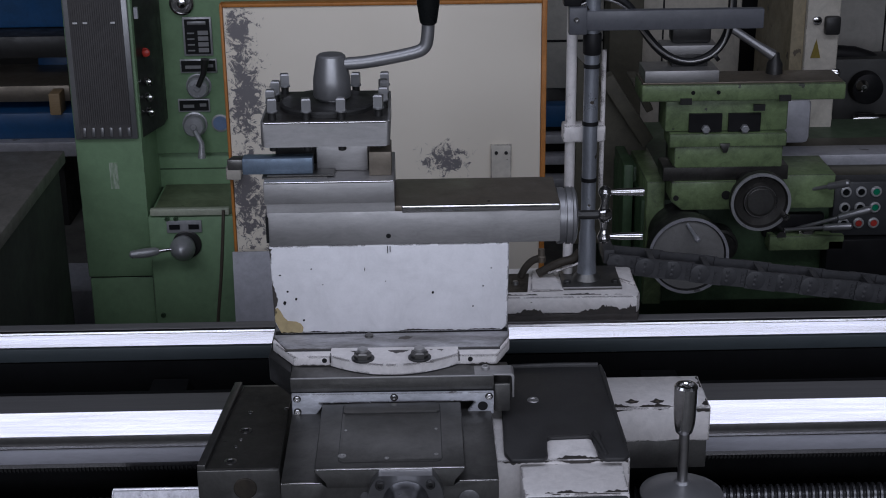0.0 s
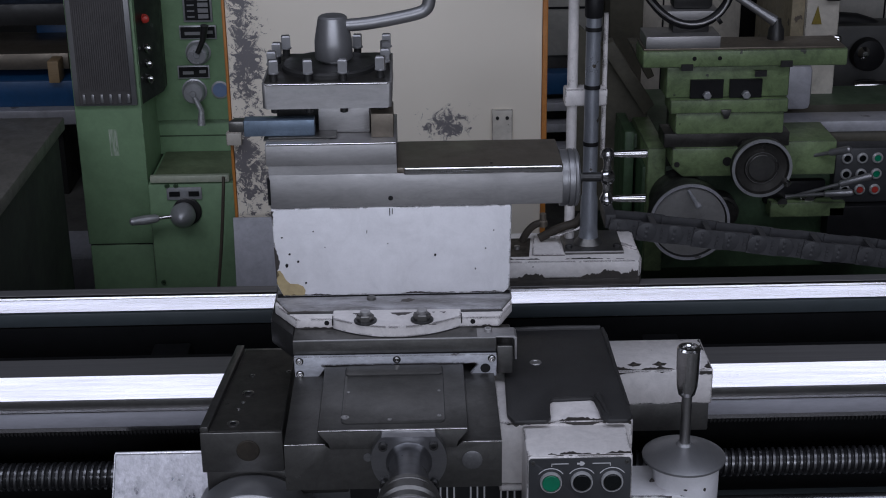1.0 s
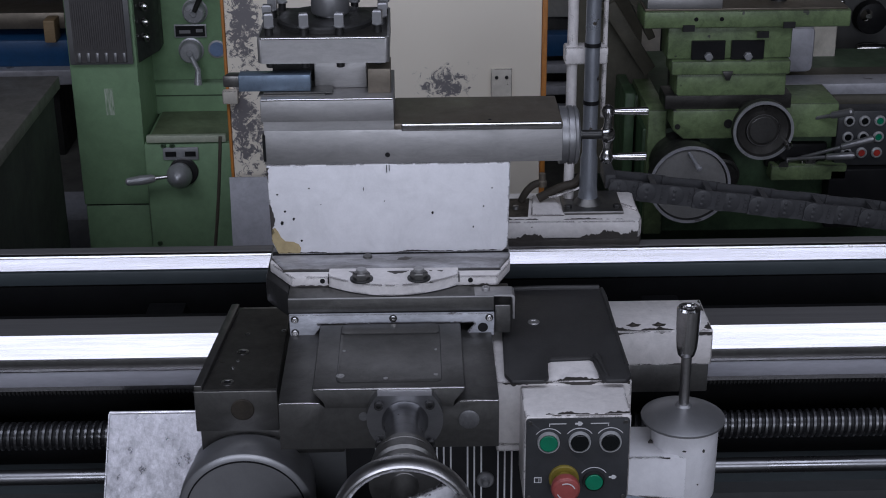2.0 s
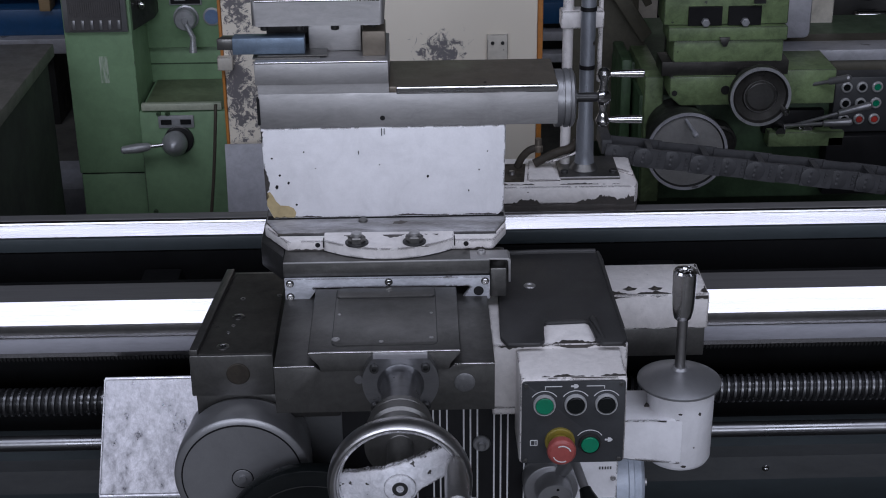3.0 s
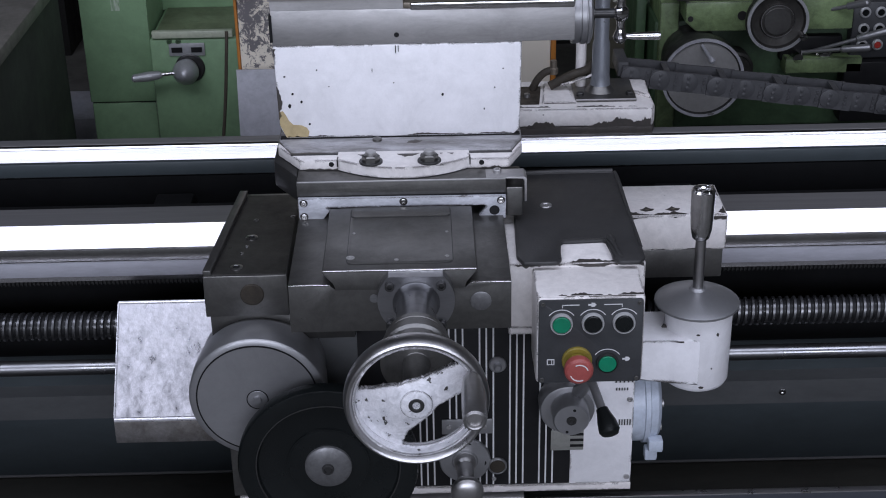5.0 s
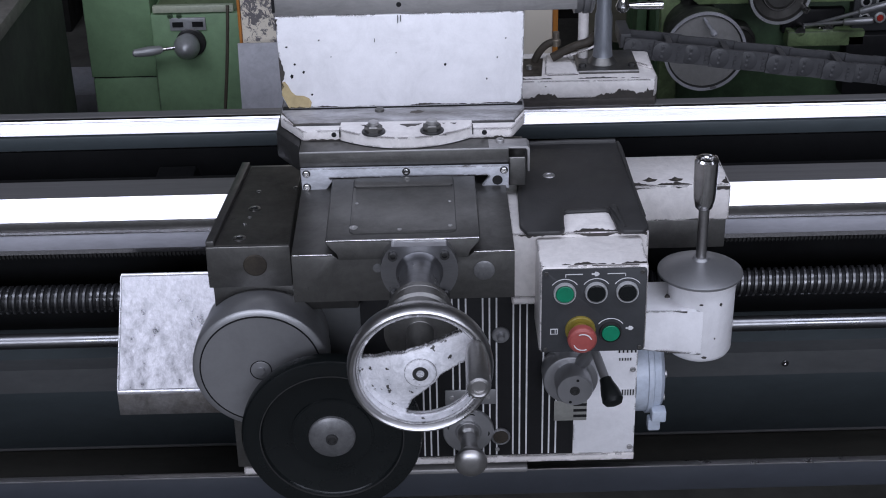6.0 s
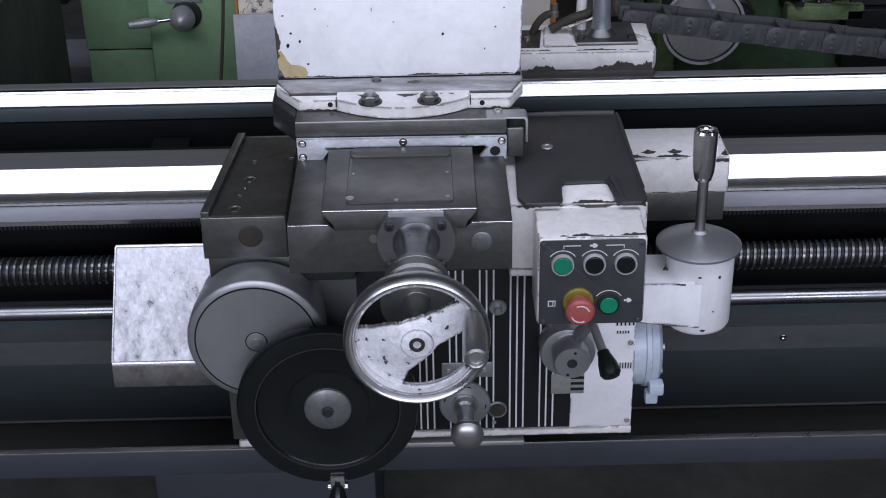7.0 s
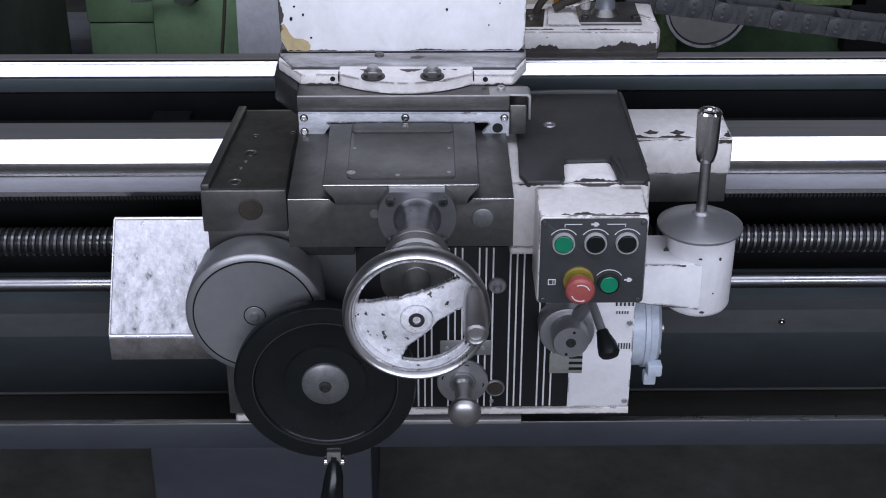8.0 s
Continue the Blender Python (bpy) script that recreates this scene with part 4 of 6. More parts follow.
def control_box():
    c = thing("control_box", (0.215, 0.1, 0.61), "white control box with a dark button panel", "control box")
    bm = prism([(0.062, 0.604), (0.062, 0.731), (0.068, 0.733), (0.152, 0.737), (0.152, 0.604)], "x", 0.145, 0.286, bevel=0.004)
    part("case", bm, WHITE_WORN, c, "white case with chipped top")
    flaked_edge((0.147, 0.0665, 0.7332), (0.284, 0.0665, 0.7332), (0, 1, 0.04), (0, -0.04, 1), 0.008, 31, c, gaps=0.3)
    flaked_edge((0.147, 0.150, 0.7370), (0.284, 0.150, 0.7370), (0, -1, -0.04), (0, -0.04, 1), 0.010, 32, c, gaps=0.45)
    flaked_edge((0.2863, 0.07, 0.728), (0.2863, 0.07, 0.62), (0, 1, 0), (1, 0, 0), 0.004, 33, c, gaps=0.4)
    face = part("panel", prism(rounded(0.1475, 0.2835, 0.606, 0.7295, 0.004), "y", 0.0595, 0.0625, bevel=0.0006), PANEL, c, "dark grey panel")
    for x, z in ((0.153, 0.7245), (0.278, 0.7245), (0.153, 0.611), (0.278, 0.611)):
        screw_head("panel_screw", (x, 0.0596, z), (0, -1, 0), 0.003, 0.002, IRON, face)
    for x, z, cap, lab in ((0.177, 0.696, GREEN_BTN, "green push button"), (0.218, 0.696, BLACK_DISC, "black push button"), (0.2585, 0.696, BLACK_DISC, "black push button"), (0.2385, 0.636, GREEN_BTN, "green push button")):
        ring = part("button", turned((x, 0.0596, z), (0, -1, 0), [(0, 0.0148), (0.004, 0.0148), (0.0062, 0.0142), (0.0062, 0.0130), (0.003, 0.0128)], 36), BEZEL if z > 0.65 else DARK, c, lab)
        part("button_cap", turned((x, 0.0556, z), (0, -1, 0), [(0, 0.0118), (0.0022, 0.0118), (0.003, 0.011)], 32), cap, ring)
        bm = bmesh.new()
        for k in range(14):
            t0, t1 = radians(35 + k * 110 / 14), radians(35 + (k + 1) * 110 / 14)
            o = [(x + r * math.cos(t), z + r * math.sin(t)) for r, t in ((0.0192, t0), (0.0192, t1), (0.0202, t1), (0.0202, t0))]
            add_prism(bm, o, "y", 0.0590, 0.0596)
        part("scale_arc", bm, INK_WHITE, face)
    for pts in (((0.178, 0.7225), (0.2, 0.7225)), ((0.232, 0.7225), (0.2555, 0.7225))):
        part("printed_line", box(pts[0][0], pts[1][0], 0.0590, 0.0596, 0.7220, 0.7231, bevel=0), INK_WHITE, face)
    for x in (0.178, 0.2555):
        part("printed_line", box(x - 0.0005, x + 0.0005, 0.0590, 0.0596, 0.7185, 0.7231, bevel=0), INK_WHITE, face)
    for x, z in ((0.2165, 0.7225), (0.2635, 0.6405)):
        bm = prism([(x - 0.005, z - 0.0012), (x - 0.001, z - 0.0012), (x - 0.001, z - 0.0032), (x + 0.003, z - 0.0028), (x + 0.0055, z), (x + 0.003, z + 0.0028), (x - 0.001, z + 0.0032), (x - 0.001, z + 0.0012), (x - 0.005, z + 0.0012)], "y", 0.0590, 0.0596)
        part("printed_symbol", bm, INK_WHITE, face)
    bm = prism([(0.159, 0.6335), (0.169, 0.6335), (0.169, 0.642), (0.159, 0.642)], "y", 0.0590, 0.0596)
    mark = part("printed_symbol", bm, INK_WHITE, face)
    part("symbol_bar", box(0.1603, 0.1650, 0.0587, 0.0592, 0.6348, 0.6408, bevel=0), PANEL, mark)
    part("symbol_bar", box(0.1660, 0.1678, 0.0587, 0.0592, 0.6348, 0.6408, bevel=0), PANEL, mark)
    stop = part("emergency_stop", turned((0.1985, 0.0596, 0.6405), (0, -1, 0), [(0, 0.020), (0.004, 0.020), (0.005, 0.0185), (0.005, 0.012), (0.018, 0.011)], 40), YELLOW, c, "yellow collar of the stop button")
    part("mushroom", turned((0.1985, 0.043, 0.6405), (0, -1, 0), [(0, 0.012), (0.002, 0.0178), (0.009, 0.0195), (0.014, 0.0185), (0.017, 0.0155), (0.018, 0.010)], 40), RED_WORN, stop, "red mushroom head")
    for s0 in (20, 200):
        bm = bmesh.new()
        for k in range(8):
            t0, t1 = radians(s0 + k * 12), radians(s0 + (k + 1) * 12)
            o = [(0.1985 + r * math.cos(t), 0.6405 + r * math.sin(t)) for r, t in ((0.0112, t0), (0.0112, t1), (0.0125, t1), (0.0125, t0))]
            add_prism(bm, o, "y", 0.0245, 0.0262)
        part("arrow_mark", bm, INK_WHITE, stop)


PANEL = surface("dark_grey_panel", (0.045, 0.047, 0.05), (0.035, 0.036, 0.039), 0.5, 0, 12, (1, 1, 1), 0.05, 220)
apron()
control_box()


def joystick_lever():
    j = thing("joystick_lever", (0.4, 0.29, 0.45), "steel lever over a grey dome on a white housing", "lever")
    x, y = 0.3995, 0.2915
    part("housing", turned((x + 0.004, y, 0.466), (0, 0, 1), [(0, 0.040), (0.004, 0.046), (0.010, 0.049), (0.115, 0.0495), (0.128, 0.0495)], 48), WHITE, j, "white cylindrical housing")
    part("housing_arm", prism([(0.2985, 0.4945), (0.36, 0.4915), (0.402, 0.480), (0.402, 0.5595), (0.2985, 0.5605)], "y", 0.2422, 0.334, bevel=0.004), WHITE, j, "white arm to the apron")
    part("housing_neck", turned((x + 0.003, y, 0.5925), (0, 0, 1), [(0, 0.047), (0.002, 0.054), (0.0032, 0.054)], 40), BARE, j, "dark gap under the dome")
    flaked_edge((0.305, 0.2419, 0.559), (0.375, 0.2419, 0.5585), (0, 0, -1), (0, -1, 0), 0.003, 71, j, gaps=0.3)
    for k, (fx, fz, w0, h0) in enumerate(((0.395, 0.568, 0.003, 0.0016), (0.424, 0.566, 0.0022, 0.003), (0.404, 0.479, 0.004, 0.002), (0.352, 0.56, 0.004, 0.005), (0.418, 0.51, 0.0012, 0.0012), (0.384, 0.548, 0.0015, 0.001))):
        yy = 0.2915 - math.sqrt(max(0.0497 ** 2 - (fx - 0.4035) ** 2, 0.0001)) - 0.0003
        part("paint_chip", prism([(fx - w0, fz), (fx - w0 * 0.2, fz + h0), (fx + w0, fz + h0 * 0.4), (fx + w0 * 0.6, fz - h0), (fx - w0 * 0.5, fz - h0 * 0.7)], "y", yy - 0.0002, yy + 0.004), BARE, j)
    part("dome", turned((x, y, 0.593), (0, 0, 1), [(0, 0.052), (0.002, 0.060), (0.004, 0.0622), (0.007, 0.0622), (0.0075, 0.0615), (0.016, 0.046), (0.022, 0.028), (0.0255, 0.013), (0.029, 0.010)], 64), DULL, j, "flat grey metal dome")
    stem = part("stem", turned((x, y, 0.618), (0, 0, 1), [(0, 0.0078), (0.097, 0.0078)], 20), SATIN, j)
    part("grip", turned((x - 0.001, y, 0.700), (0, 0, 1), [(0, 0.0095), (0.003, 0.0125), (0.016, 0.0155), (0.03, 0.0165), (0.066, 0.0175), (0.076, 0.0175), (0.0795, 0.015), (0.080, 0.012), (0.077, 0.010), (0.070, 0.009)], 32), CHROME, stem, "turned steel grip with a hollow end")


def dial_wheel():
    d = thing("traverse_dial", (-0.237, 0.2, 0.536), "large plain grey metal dial on the apron", "dial")
    b, ax = (-0.237, 0.2405, 0.538), (0, -1, 0)
    part("body", turned(b, ax, [(0, 0.090), (0.028, 0.090), (0.028, 0.0865), (0.036, 0.0865), (0.036, 0.094), (0.066, 0.0965), (0.090, 0.0965), (0.0935, 0.095), (0.0955, 0.092), (0.0965, 0.086), (0.0952, 0.0855), (0.0952, 0.0845), (0.0968, 0.084), (0.0975, 0.03), (0.0975, 0.0195)], 72), DULL, d)
    part("groove", ring((b[0], b[1] - 0.0945, b[2]), ax, 0.0838, 0.0858, 0.0028, 80), BLACK, d)
    part("groove", ring((b[0], b[1] - 0.0965, b[2]), ax, 0.0142, 0.0154, 0.0019, 40), BLACK, d)
    part("hub", turned((b[0], b[1] - 0.0973, b[2]), ax, [(0, 0.0140), (0.001, 0.0140), (0.0014, 0.0135), (0.002, 0.006), (0.005, 0.0055), (0.005, 0.003)], 32), DULL, d)


def traverse_wheel():
    w = thing("traverse_handwheel", (-0.139, 0.13, 0.455), "large black handwheel disc with a folded handle", "handwheel")
    b, ax = (-0.1395, 0.118, 0.4575), (0, -1, 0)
    part("shaft", turned((b[0], 0.2405, b[2]), ax, [(0, 0.03), (0.13, 0.03)], 32), IRON, w)
    part("disc", turned(b, ax, [(0, 0.090), (0.004, 0.122), (0.010, 0.1262), (0.022, 0.1262), (0.027, 0.1235), (0.0285, 0.119), (0.0285, 0.101), (0.0275, 0.0995), (0.0245, 0.0985), (0.0225, 0.097), (0.0215, 0.094), (0.0185, 0.060), (0.0185, 0.0565), (0.0215, 0.055), (0.0235, 0.035)], 80), BLACK_DISC, w)
    # thin metal ring stands in for the highlight arc around the lip
    part("highlight_lip", ring((b[0], b[1] - 0.0262, b[2]), ax, 0.0992, 0.1008, 0.0028, 96), DARK, w, "thin ring for the highlight on the disc")
    part("inner_step", ring((b[0], b[1] - 0.0178, b[2]), ax, 0.0500, 0.0575, 0.0032, 72), BLACK_DISC, w)
    hub = part("hub_cap", turned((b[0], b[1] - 0.0232, b[2]), ax, [(0, 0.033), (0.004, 0.0325), (0.0065, 0.029), (0.0085, 0.010), (0.0085, 0.0085)], 44), HUB, w, "turned metal hub cap")
    part("hub_bolt", turned((b[0], b[1] - 0.0310, b[2]), ax, [(0, 0.0085), (0.004, 0.008), (0.0045, 0.0055), (0.002, 0.005)], 24), DARK, hub)
    z = 0.345
    fork = part("handle_fork", box(-0.142, -0.121, 0.084, 0.098, z - 0.018, z + 0.002, bevel=0.002), CHROME, w, "bright handle fork")
    part("fork_slot", box(-0.1355, -0.1275, 0.0832, 0.0845, z - 0.0185, z - 0.006, bevel=0), BLACK, fork)
    for dx in (-0.014, 0.006):
        part("fork_ear", turned((-0.1315 + dx, 0.090, z - 0.019), (1, 0, 0), [(0, 0.006), (0.008, 0.006)], 18), CHROME, fork)
    part("handle_grip", tube([(-0.1315, 0.088, z - 0.016), (-0.132, 0.080, z - 0.035), (-0.136, 0.068, z - 0.07), (-0.139, 0.060, z - 0.105)], [0.008, 0.0135, 0.0165, 0.014], 20), BLACK_DISC, w, "black grip")


def cross_handwheel():
    h = thing("cross_feed_handwheel", (-0.011, -0.1, 0.745), "white-dished steel handwheel on a long sleeve", "handwheel")
    cx, cz, ax = -0.0105, 0.7475, (0, -1, 0)
    disc = [(cx + 0.049 * math.cos(2 * math.pi * k / 64), min(cz + 0.003 + 0.049 * math.sin(2 * math.pi * k / 64), 0.7855 - 0.00002 * abs(32 - k))) for k in range(64)]
    flange = part("flange", prism(disc, "y", 0.0275, 0.0448, bevel=0), SATIN_DARK, h, "round flange with a flat top")
    for x, z in ((-0.033, 0.026), (0.032, 0.026), (-0.033, -0.030), (0.032, -0.030)):
        screw_head("flange_screw", (cx + x, 0.027, cz + z), ax, 0.006, 0.007, DARK, flange)
    part("sleeve", turned((cx, 0.027, cz), ax, [(0, 0.030), (0.006, 0.0265), (0.012, 0.025), (0.085, 0.0245), (0.088, 0.030), (0.092, 0.037)], 44), SATIN_DARK, h, "smooth steel sleeve")
    part("dial_ring", turned((cx, -0.066, cz), ax, [(0, 0.0385), (0.010, 0.0395), (0.012, 0.0375), (0.014, 0.0375), (0.016, 0.0415), (0.034, 0.0425), (0.037, 0.040), (0.039, 0.0385), (0.042, 0.0415), (0.055, 0.0425), (0.057, 0.037)], 56), IRON, h, "ringed micrometer collar")
    # the dished wheel with two crescent openings
    bm, n, y0 = bmesh.new(), 360, -0.198
    rings = [0.016 + 0.0009 * i for i in range(62)]
    grid = {}
    for side in (0, 1):
        for i, r in enumerate(rings):
            for k in range(n):
                t = 2 * math.pi * k / n
                dy = (-0.012 + 0.018 * min(1, (r - 0.016) / 0.046)) + 0.006 * side
                grid[side, i, k] = bm.verts.new((cx + r * math.cos(t), y0 + dy, cz + r * math.sin(t)))

    def solid_at(i, k):
        r, t = (rings[i] + rings[i + 1]) / 2, 2 * math.pi * (k + 0.5) / n
        x, z = r * math.cos(t), r * math.sin(t)
        wear = 0.0022 * noise.noise(Vector((x * 90, z * 90, 1.7))) + 0.0012 * noise.noise(Vector((x * 260, z * 260, 5.1)))
        x, z = x + wear, z + wear
        upper = z > 0.029 + 0.29 * x and x < 0.047
        lower = z < np.interp(x, [-0.02, -0.0158, -0.0086, 0.012, 0.022, 0.0455, 0.07], [-0.09, -0.056, -0.040, -0.018, -0.006, 0.0054, 0.008]) and x > -0.0165
        return not ((upper or lower) and 0.0215 < r < 0.0665)

    keep = {(i, k) for i in range(len(rings) - 1) for k in range(n) if solid_at(i, k)}
    for i, k in sorted(keep):
        kk = (k + 1) % n
        bm.faces.new((grid[0, i, k], grid[0, i, kk], grid[0, i + 1, kk], grid[0, i + 1, k]))
        bm.faces.new((grid[1, i, k], grid[1, i + 1, k], grid[1, i + 1, kk], grid[1, i, kk]))
        for (a, b2), (ni, nk) in ((((i, k), (i, kk)), (i - 1, k)), (((i + 1, k), (i + 1, kk)), (i + 1, k)), (((i, k), (i + 1, k)), (i, (k - 1) % n)), (((i, kk), (i + 1, kk)), (i, kk))):
            if (ni, nk) not in keep:
                bm.faces.new((grid[0, a[0], a[1]], grid[0, b2[0], b2[1]], grid[1, b2[0], b2[1]], grid[1, a[0], a[1]]))
    bmesh.ops.delete(bm, geom=[v for v in bm.verts if not v.link_faces], context='VERTS')
    part("web", bm, WHITE_BRUSHED, h, "scraped white enamel web with two openings")
    bm, seg, tubes = bmesh.new(), 96, 16
    for k in range(seg):
        for q in range(tubes):
            t, p = 2 * math.pi * k / seg, 2 * math.pi * q / tubes
            r = 0.0772 + 0.0056 * math.cos(p)
            bm.verts.new((cx + r * math.cos(t), y0 + 0.0135 * math.sin(p), cz + r * math.sin(t)))
    bm.verts.ensure_lookup_table()
    for k in range(seg):
        for q in range(tubes):
            bm.faces.new([bm.verts[(k % seg) * tubes + q], bm.verts[((k + 1) % seg) * tubes + q], bm.verts[((k + 1) % seg) * tubes + (q + 1) % tubes], bm.verts[(k % seg) * tubes + (q + 1) % tubes]])
    part("rim", bm, SATIN, h, "polished steel rim")
    part("rim_lining", ring((cx, y0 + 0.012, cz), ax, 0.0694, 0.0722, 0.020, 96), WHITE_BRUSHED, h, "scraped white inner face of the rim")
    part("hub_sleeve", turned((cx, -0.118, cz), ax, [(0, 0.020), (0.006, 0.016), (0.080, 0.016)], 36), IRON, h)
    hub = part("hub", turned((cx, -0.1985, cz), ax, [(0, 0.0175), (0.011, 0.0185), (0.0125, 0.0185), (0.0135, 0.017), (0.014, 0.009)], 36), WHITE_BRUSHED, h, "worn white hub")
    part("hub_nut", turned((cx, -0.212, cz), ax, [(0, 0.0092), (0.0015, 0.0088), (0.0015, 0.0055), (0.0005, 0.0045)], 24), DARK, hub)
    gx, gz = cx + 0.0625, cz + 0.034
    grip = part("grip", turned((gx, y0 - 0.006, gz), ax, [(0, 0.006), (0.006, 0.007), (0.012, 0.0105), (0.030, 0.0125), (0.070, 0.0135), (0.088, 0.0135), (0.094, 0.0125), (0.096, 0.010), (0.095, 0.0085), (0.091, 0.008)], 28), SATIN, h, "polished turned grip")


def feed_knob():
    k = thing("feed_engage_knob", (0.054, 0.17, 0.37), "pull knob with a round metal flange", "knob")
    c, ax = (0.054, 0.2378, 0.365), (0, -1, 0)
    fl = part("flange", turned(c, ax, [(0, 0.0385), (0.004, 0.0385), (0.006, 0.037), (0.007, 0.020), (0.0095, 0.018)], 44), DULL, k)
    for a in (-8, 78, 164):
        part("bolt_hole", turned((c[0] + 0.028 * math.cos(radians(a)), 0.2322, c[2] + 0.028 * math.sin(radians(a))), ax, [(0, 0.0046), (0.0008, 0.0046)], 14), BLACK, fl)
    part("stem", turned((c[0], 0.230, c[2]), ax, [(0, 0.017), (0.012, 0.016), (0.016, 0.0125), (0.05, 0.0125), (0.052, 0.0145), (0.056, 0.0145), (0.058, 0.0115), (0.075, 0.0115)], 28), SATIN, k)
    part("ball", turned((c[0] + 0.001, 0.170, c[2] + 0.001), ax, [(0, 0.012), (0.004, 0.0165), (0.010, 0.0225), (0.016, 0.0243), (0.021, 0.0235), (0.026, 0.0185), (0.0285, 0.010), (0.029, 0.004)], 36), SATIN, k, "worn steel knob end")


def selector():
    s = thing("feed_selector", (0.205, 0.2, 0.48), "round metal selector with a black-tipped lever", "selector lever")
    ax = (0, -1, 0)
    disc = part("disc", turned((0.2035, 0.2378, 0.4695), ax, [(0, 0.0405), (0.030, 0.0405), (0.034, 0.039), (0.035, 0.036), (0.035, 0.028)], 48), DULL, s)
    part("inner_boss", turned((0.206, 0.203, 0.4735), ax, [(0, 0.027), (0.030, 0.0265), (0.0335, 0.0245), (0.034, 0.008)], 40), DULL, s)
    part("centre_screw", turned((0.206, 0.1692, 0.4735), ax, [(0, 0.0075), (0.0015, 0.007), (0.0015, 0.004), (0.0004, 0.003)], 20), DARK, s)
    for dx, dz in ((0.004, 0.017), (-0.006, -0.019)):
        part("pin_hole", turned((0.206 + dx, 0.1693, 0.4735 + dz), ax, [(0, 0.0022), (0.0006, 0.0022)], 10), BLACK, s)
    part("lever_boss", tube([(0.219, 0.205, 0.500), (0.227, 0.182, 0.527), (0.231, 0.172, 0.540)], [0.0105, 0.0095, 0.008], 20), DULL, s)
    lever = part("lever", tube([(0.230, 0.175, 0.538), (0.233, 0.165, 0.540), (0.238, 0.148, 0.530), (0.2445, 0.124, 0.5165)], 0.0064, 14, 1), DULL, s)
    part("lever_tip", tube([(0.2435, 0.128, 0.519), (0.245, 0.123, 0.5155), (0.2485, 0.112, 0.508), (0.2515, 0.102, 0.500), (0.2525, 0.098, 0.497), (0.2528, 0.096, 0.4958)], [0.0085, 0.0095, 0.0135, 0.0150, 0.012, 0.005], 24), BLACK_DISC, lever, "black plastic grip")


joystick_lever()
dial_wheel()
traverse_wheel()
cross_handwheel()
feed_knob()
selector()


# ---- behind the carriage: post, hoses, cable chain, guard ----
def hose_post():
    b = thing("post_bracket", (0.30, 1.1, 0.611), "chipped white casting on the rear way", "bracket")
    part("casting", prism([(0.150, 0.922), (0.424, 0.918), (0.430, 0.94), (0.428, 1.075), (0.150, 1.075)], "z", 0.6255, 0.6620, bevel=0.006), WHITE_WORN, b, "white casting with flaked edges")
    part("bare_foot", prism([(0.150, 0.9225), (0.4235, 0.9185), (0.4295, 0.94), (0.4275, 1.07), (0.150, 1.07)], "z", 0.6114, 0.6256, bevel=0.001), BARE, b, "dark bare foot of the casting")
    flaked_edge((0.155, 0.9212, 0.6262), (0.420, 0.9174, 0.6262), (0, 0, 1), (-0.015, -1, 0), 0.010, 66, b, gaps=0.0)
    flaked_edge((0.330, 0.9187, 0.6262), (0.420, 0.9174, 0.6262), (0, 0, 1), (-0.015, -1, 0), 0.017, 68, b, gaps=-0.3)
    flaked_edge((0.155, 0.930, 0.6622), (0.41, 0.926, 0.6622), (0, 1, 0), (0, 0, 1), 0.012, 63, b, gaps=0.45)
    part("pad", prism([(0.222, 0.945), (0.286, 0.945), (0.272, 1.05), (0.232, 1.05)], "z", 0.6615, 0.6665, bevel=0.003), WHITE_WORN, b, "raised white pad")
    part("rear_pad", prism([(0.392, 1.0), (0.424, 0.965), (0.426, 1.05), (0.386, 1.06)], "z", 0.6615, 0.668, bevel=0.002), WHITE_WORN, b)
    part("oily_recess", prism([(0.152, 0.945), (0.216, 0.945), (0.226, 1.04), (0.152, 1.04)], "z", 0.6615, 0.6628), PLUG, b, "oily dark corner")
    part("recess_bolt", turned((0.196, 0.985, 0.6628), (0, 0, 1), [(0, 0.006), (0.006, 0.0055), (0.007, 0.003)], 12), SATIN, b)
    p = thing("post_stand", (0.335, 1.0, 0.662), "worn grey tube post with a dark cross arm", "post")
    part("foot_plate", box(0.284, 0.397, 0.9505, 1.062, 0.6622, 0.6685, bevel=0.001), IRON, p, "oily steel foot plate")
    # lighter strip for the highlight along the foot plate's edge
    part("plate_edge", box(0.284, 0.397, 0.9490, 0.9512, 0.6660, 0.6690, bevel=0.0006), STEEL, p, "bright strip for the edge highlight")
    for x in (0.294, 0.386):
        hexagon_nut("foot_bolt", (x, 0.972, 0.6685), (0, 0, 1), 0.007, 0.006, DARK, p)
    part("weld_collar", turned((0.3342, 1.0, 0.6683), (0, 0, 1), [(0, 0.028), (0.004, 0.025), (0.012, 0.0190)], 24), IRON, p)
    part("tube", turned((0.3342, 1.0, 0.668), (0, 0, 1), [(0, 0.022), (0.006, 0.0195), (0.03, 0.0172), (0.09, 0.0163), (0.10, 0.0138), (0.5584, 0.0138)], 28), POLE, p, "worn grey tube")
    for z in (0.8647, 0.9744, 1.0832):
        part("strap", turned((0.3342, 1.0, z), (0, 0, 1), [(0, 0.0153), (0.0075, 0.0153)], 24), BLACK, p)
    part("arm_clamp", turned((0.3342, 1.0, 1.1083), (0, 0, 1), [(0, 0.0153), (0.003, 0.0170), (0.037, 0.0170), (0.040, 0.0153)], 24), BLACK, p, "black clamp under the arm")
    part("thin_tube", turned((0.3003, 1.0279, 0.664), (0, 0, 1), [(0, 0.010), (0.56, 0.010)], 16), WHITE_WORN, p, "white thin tube")
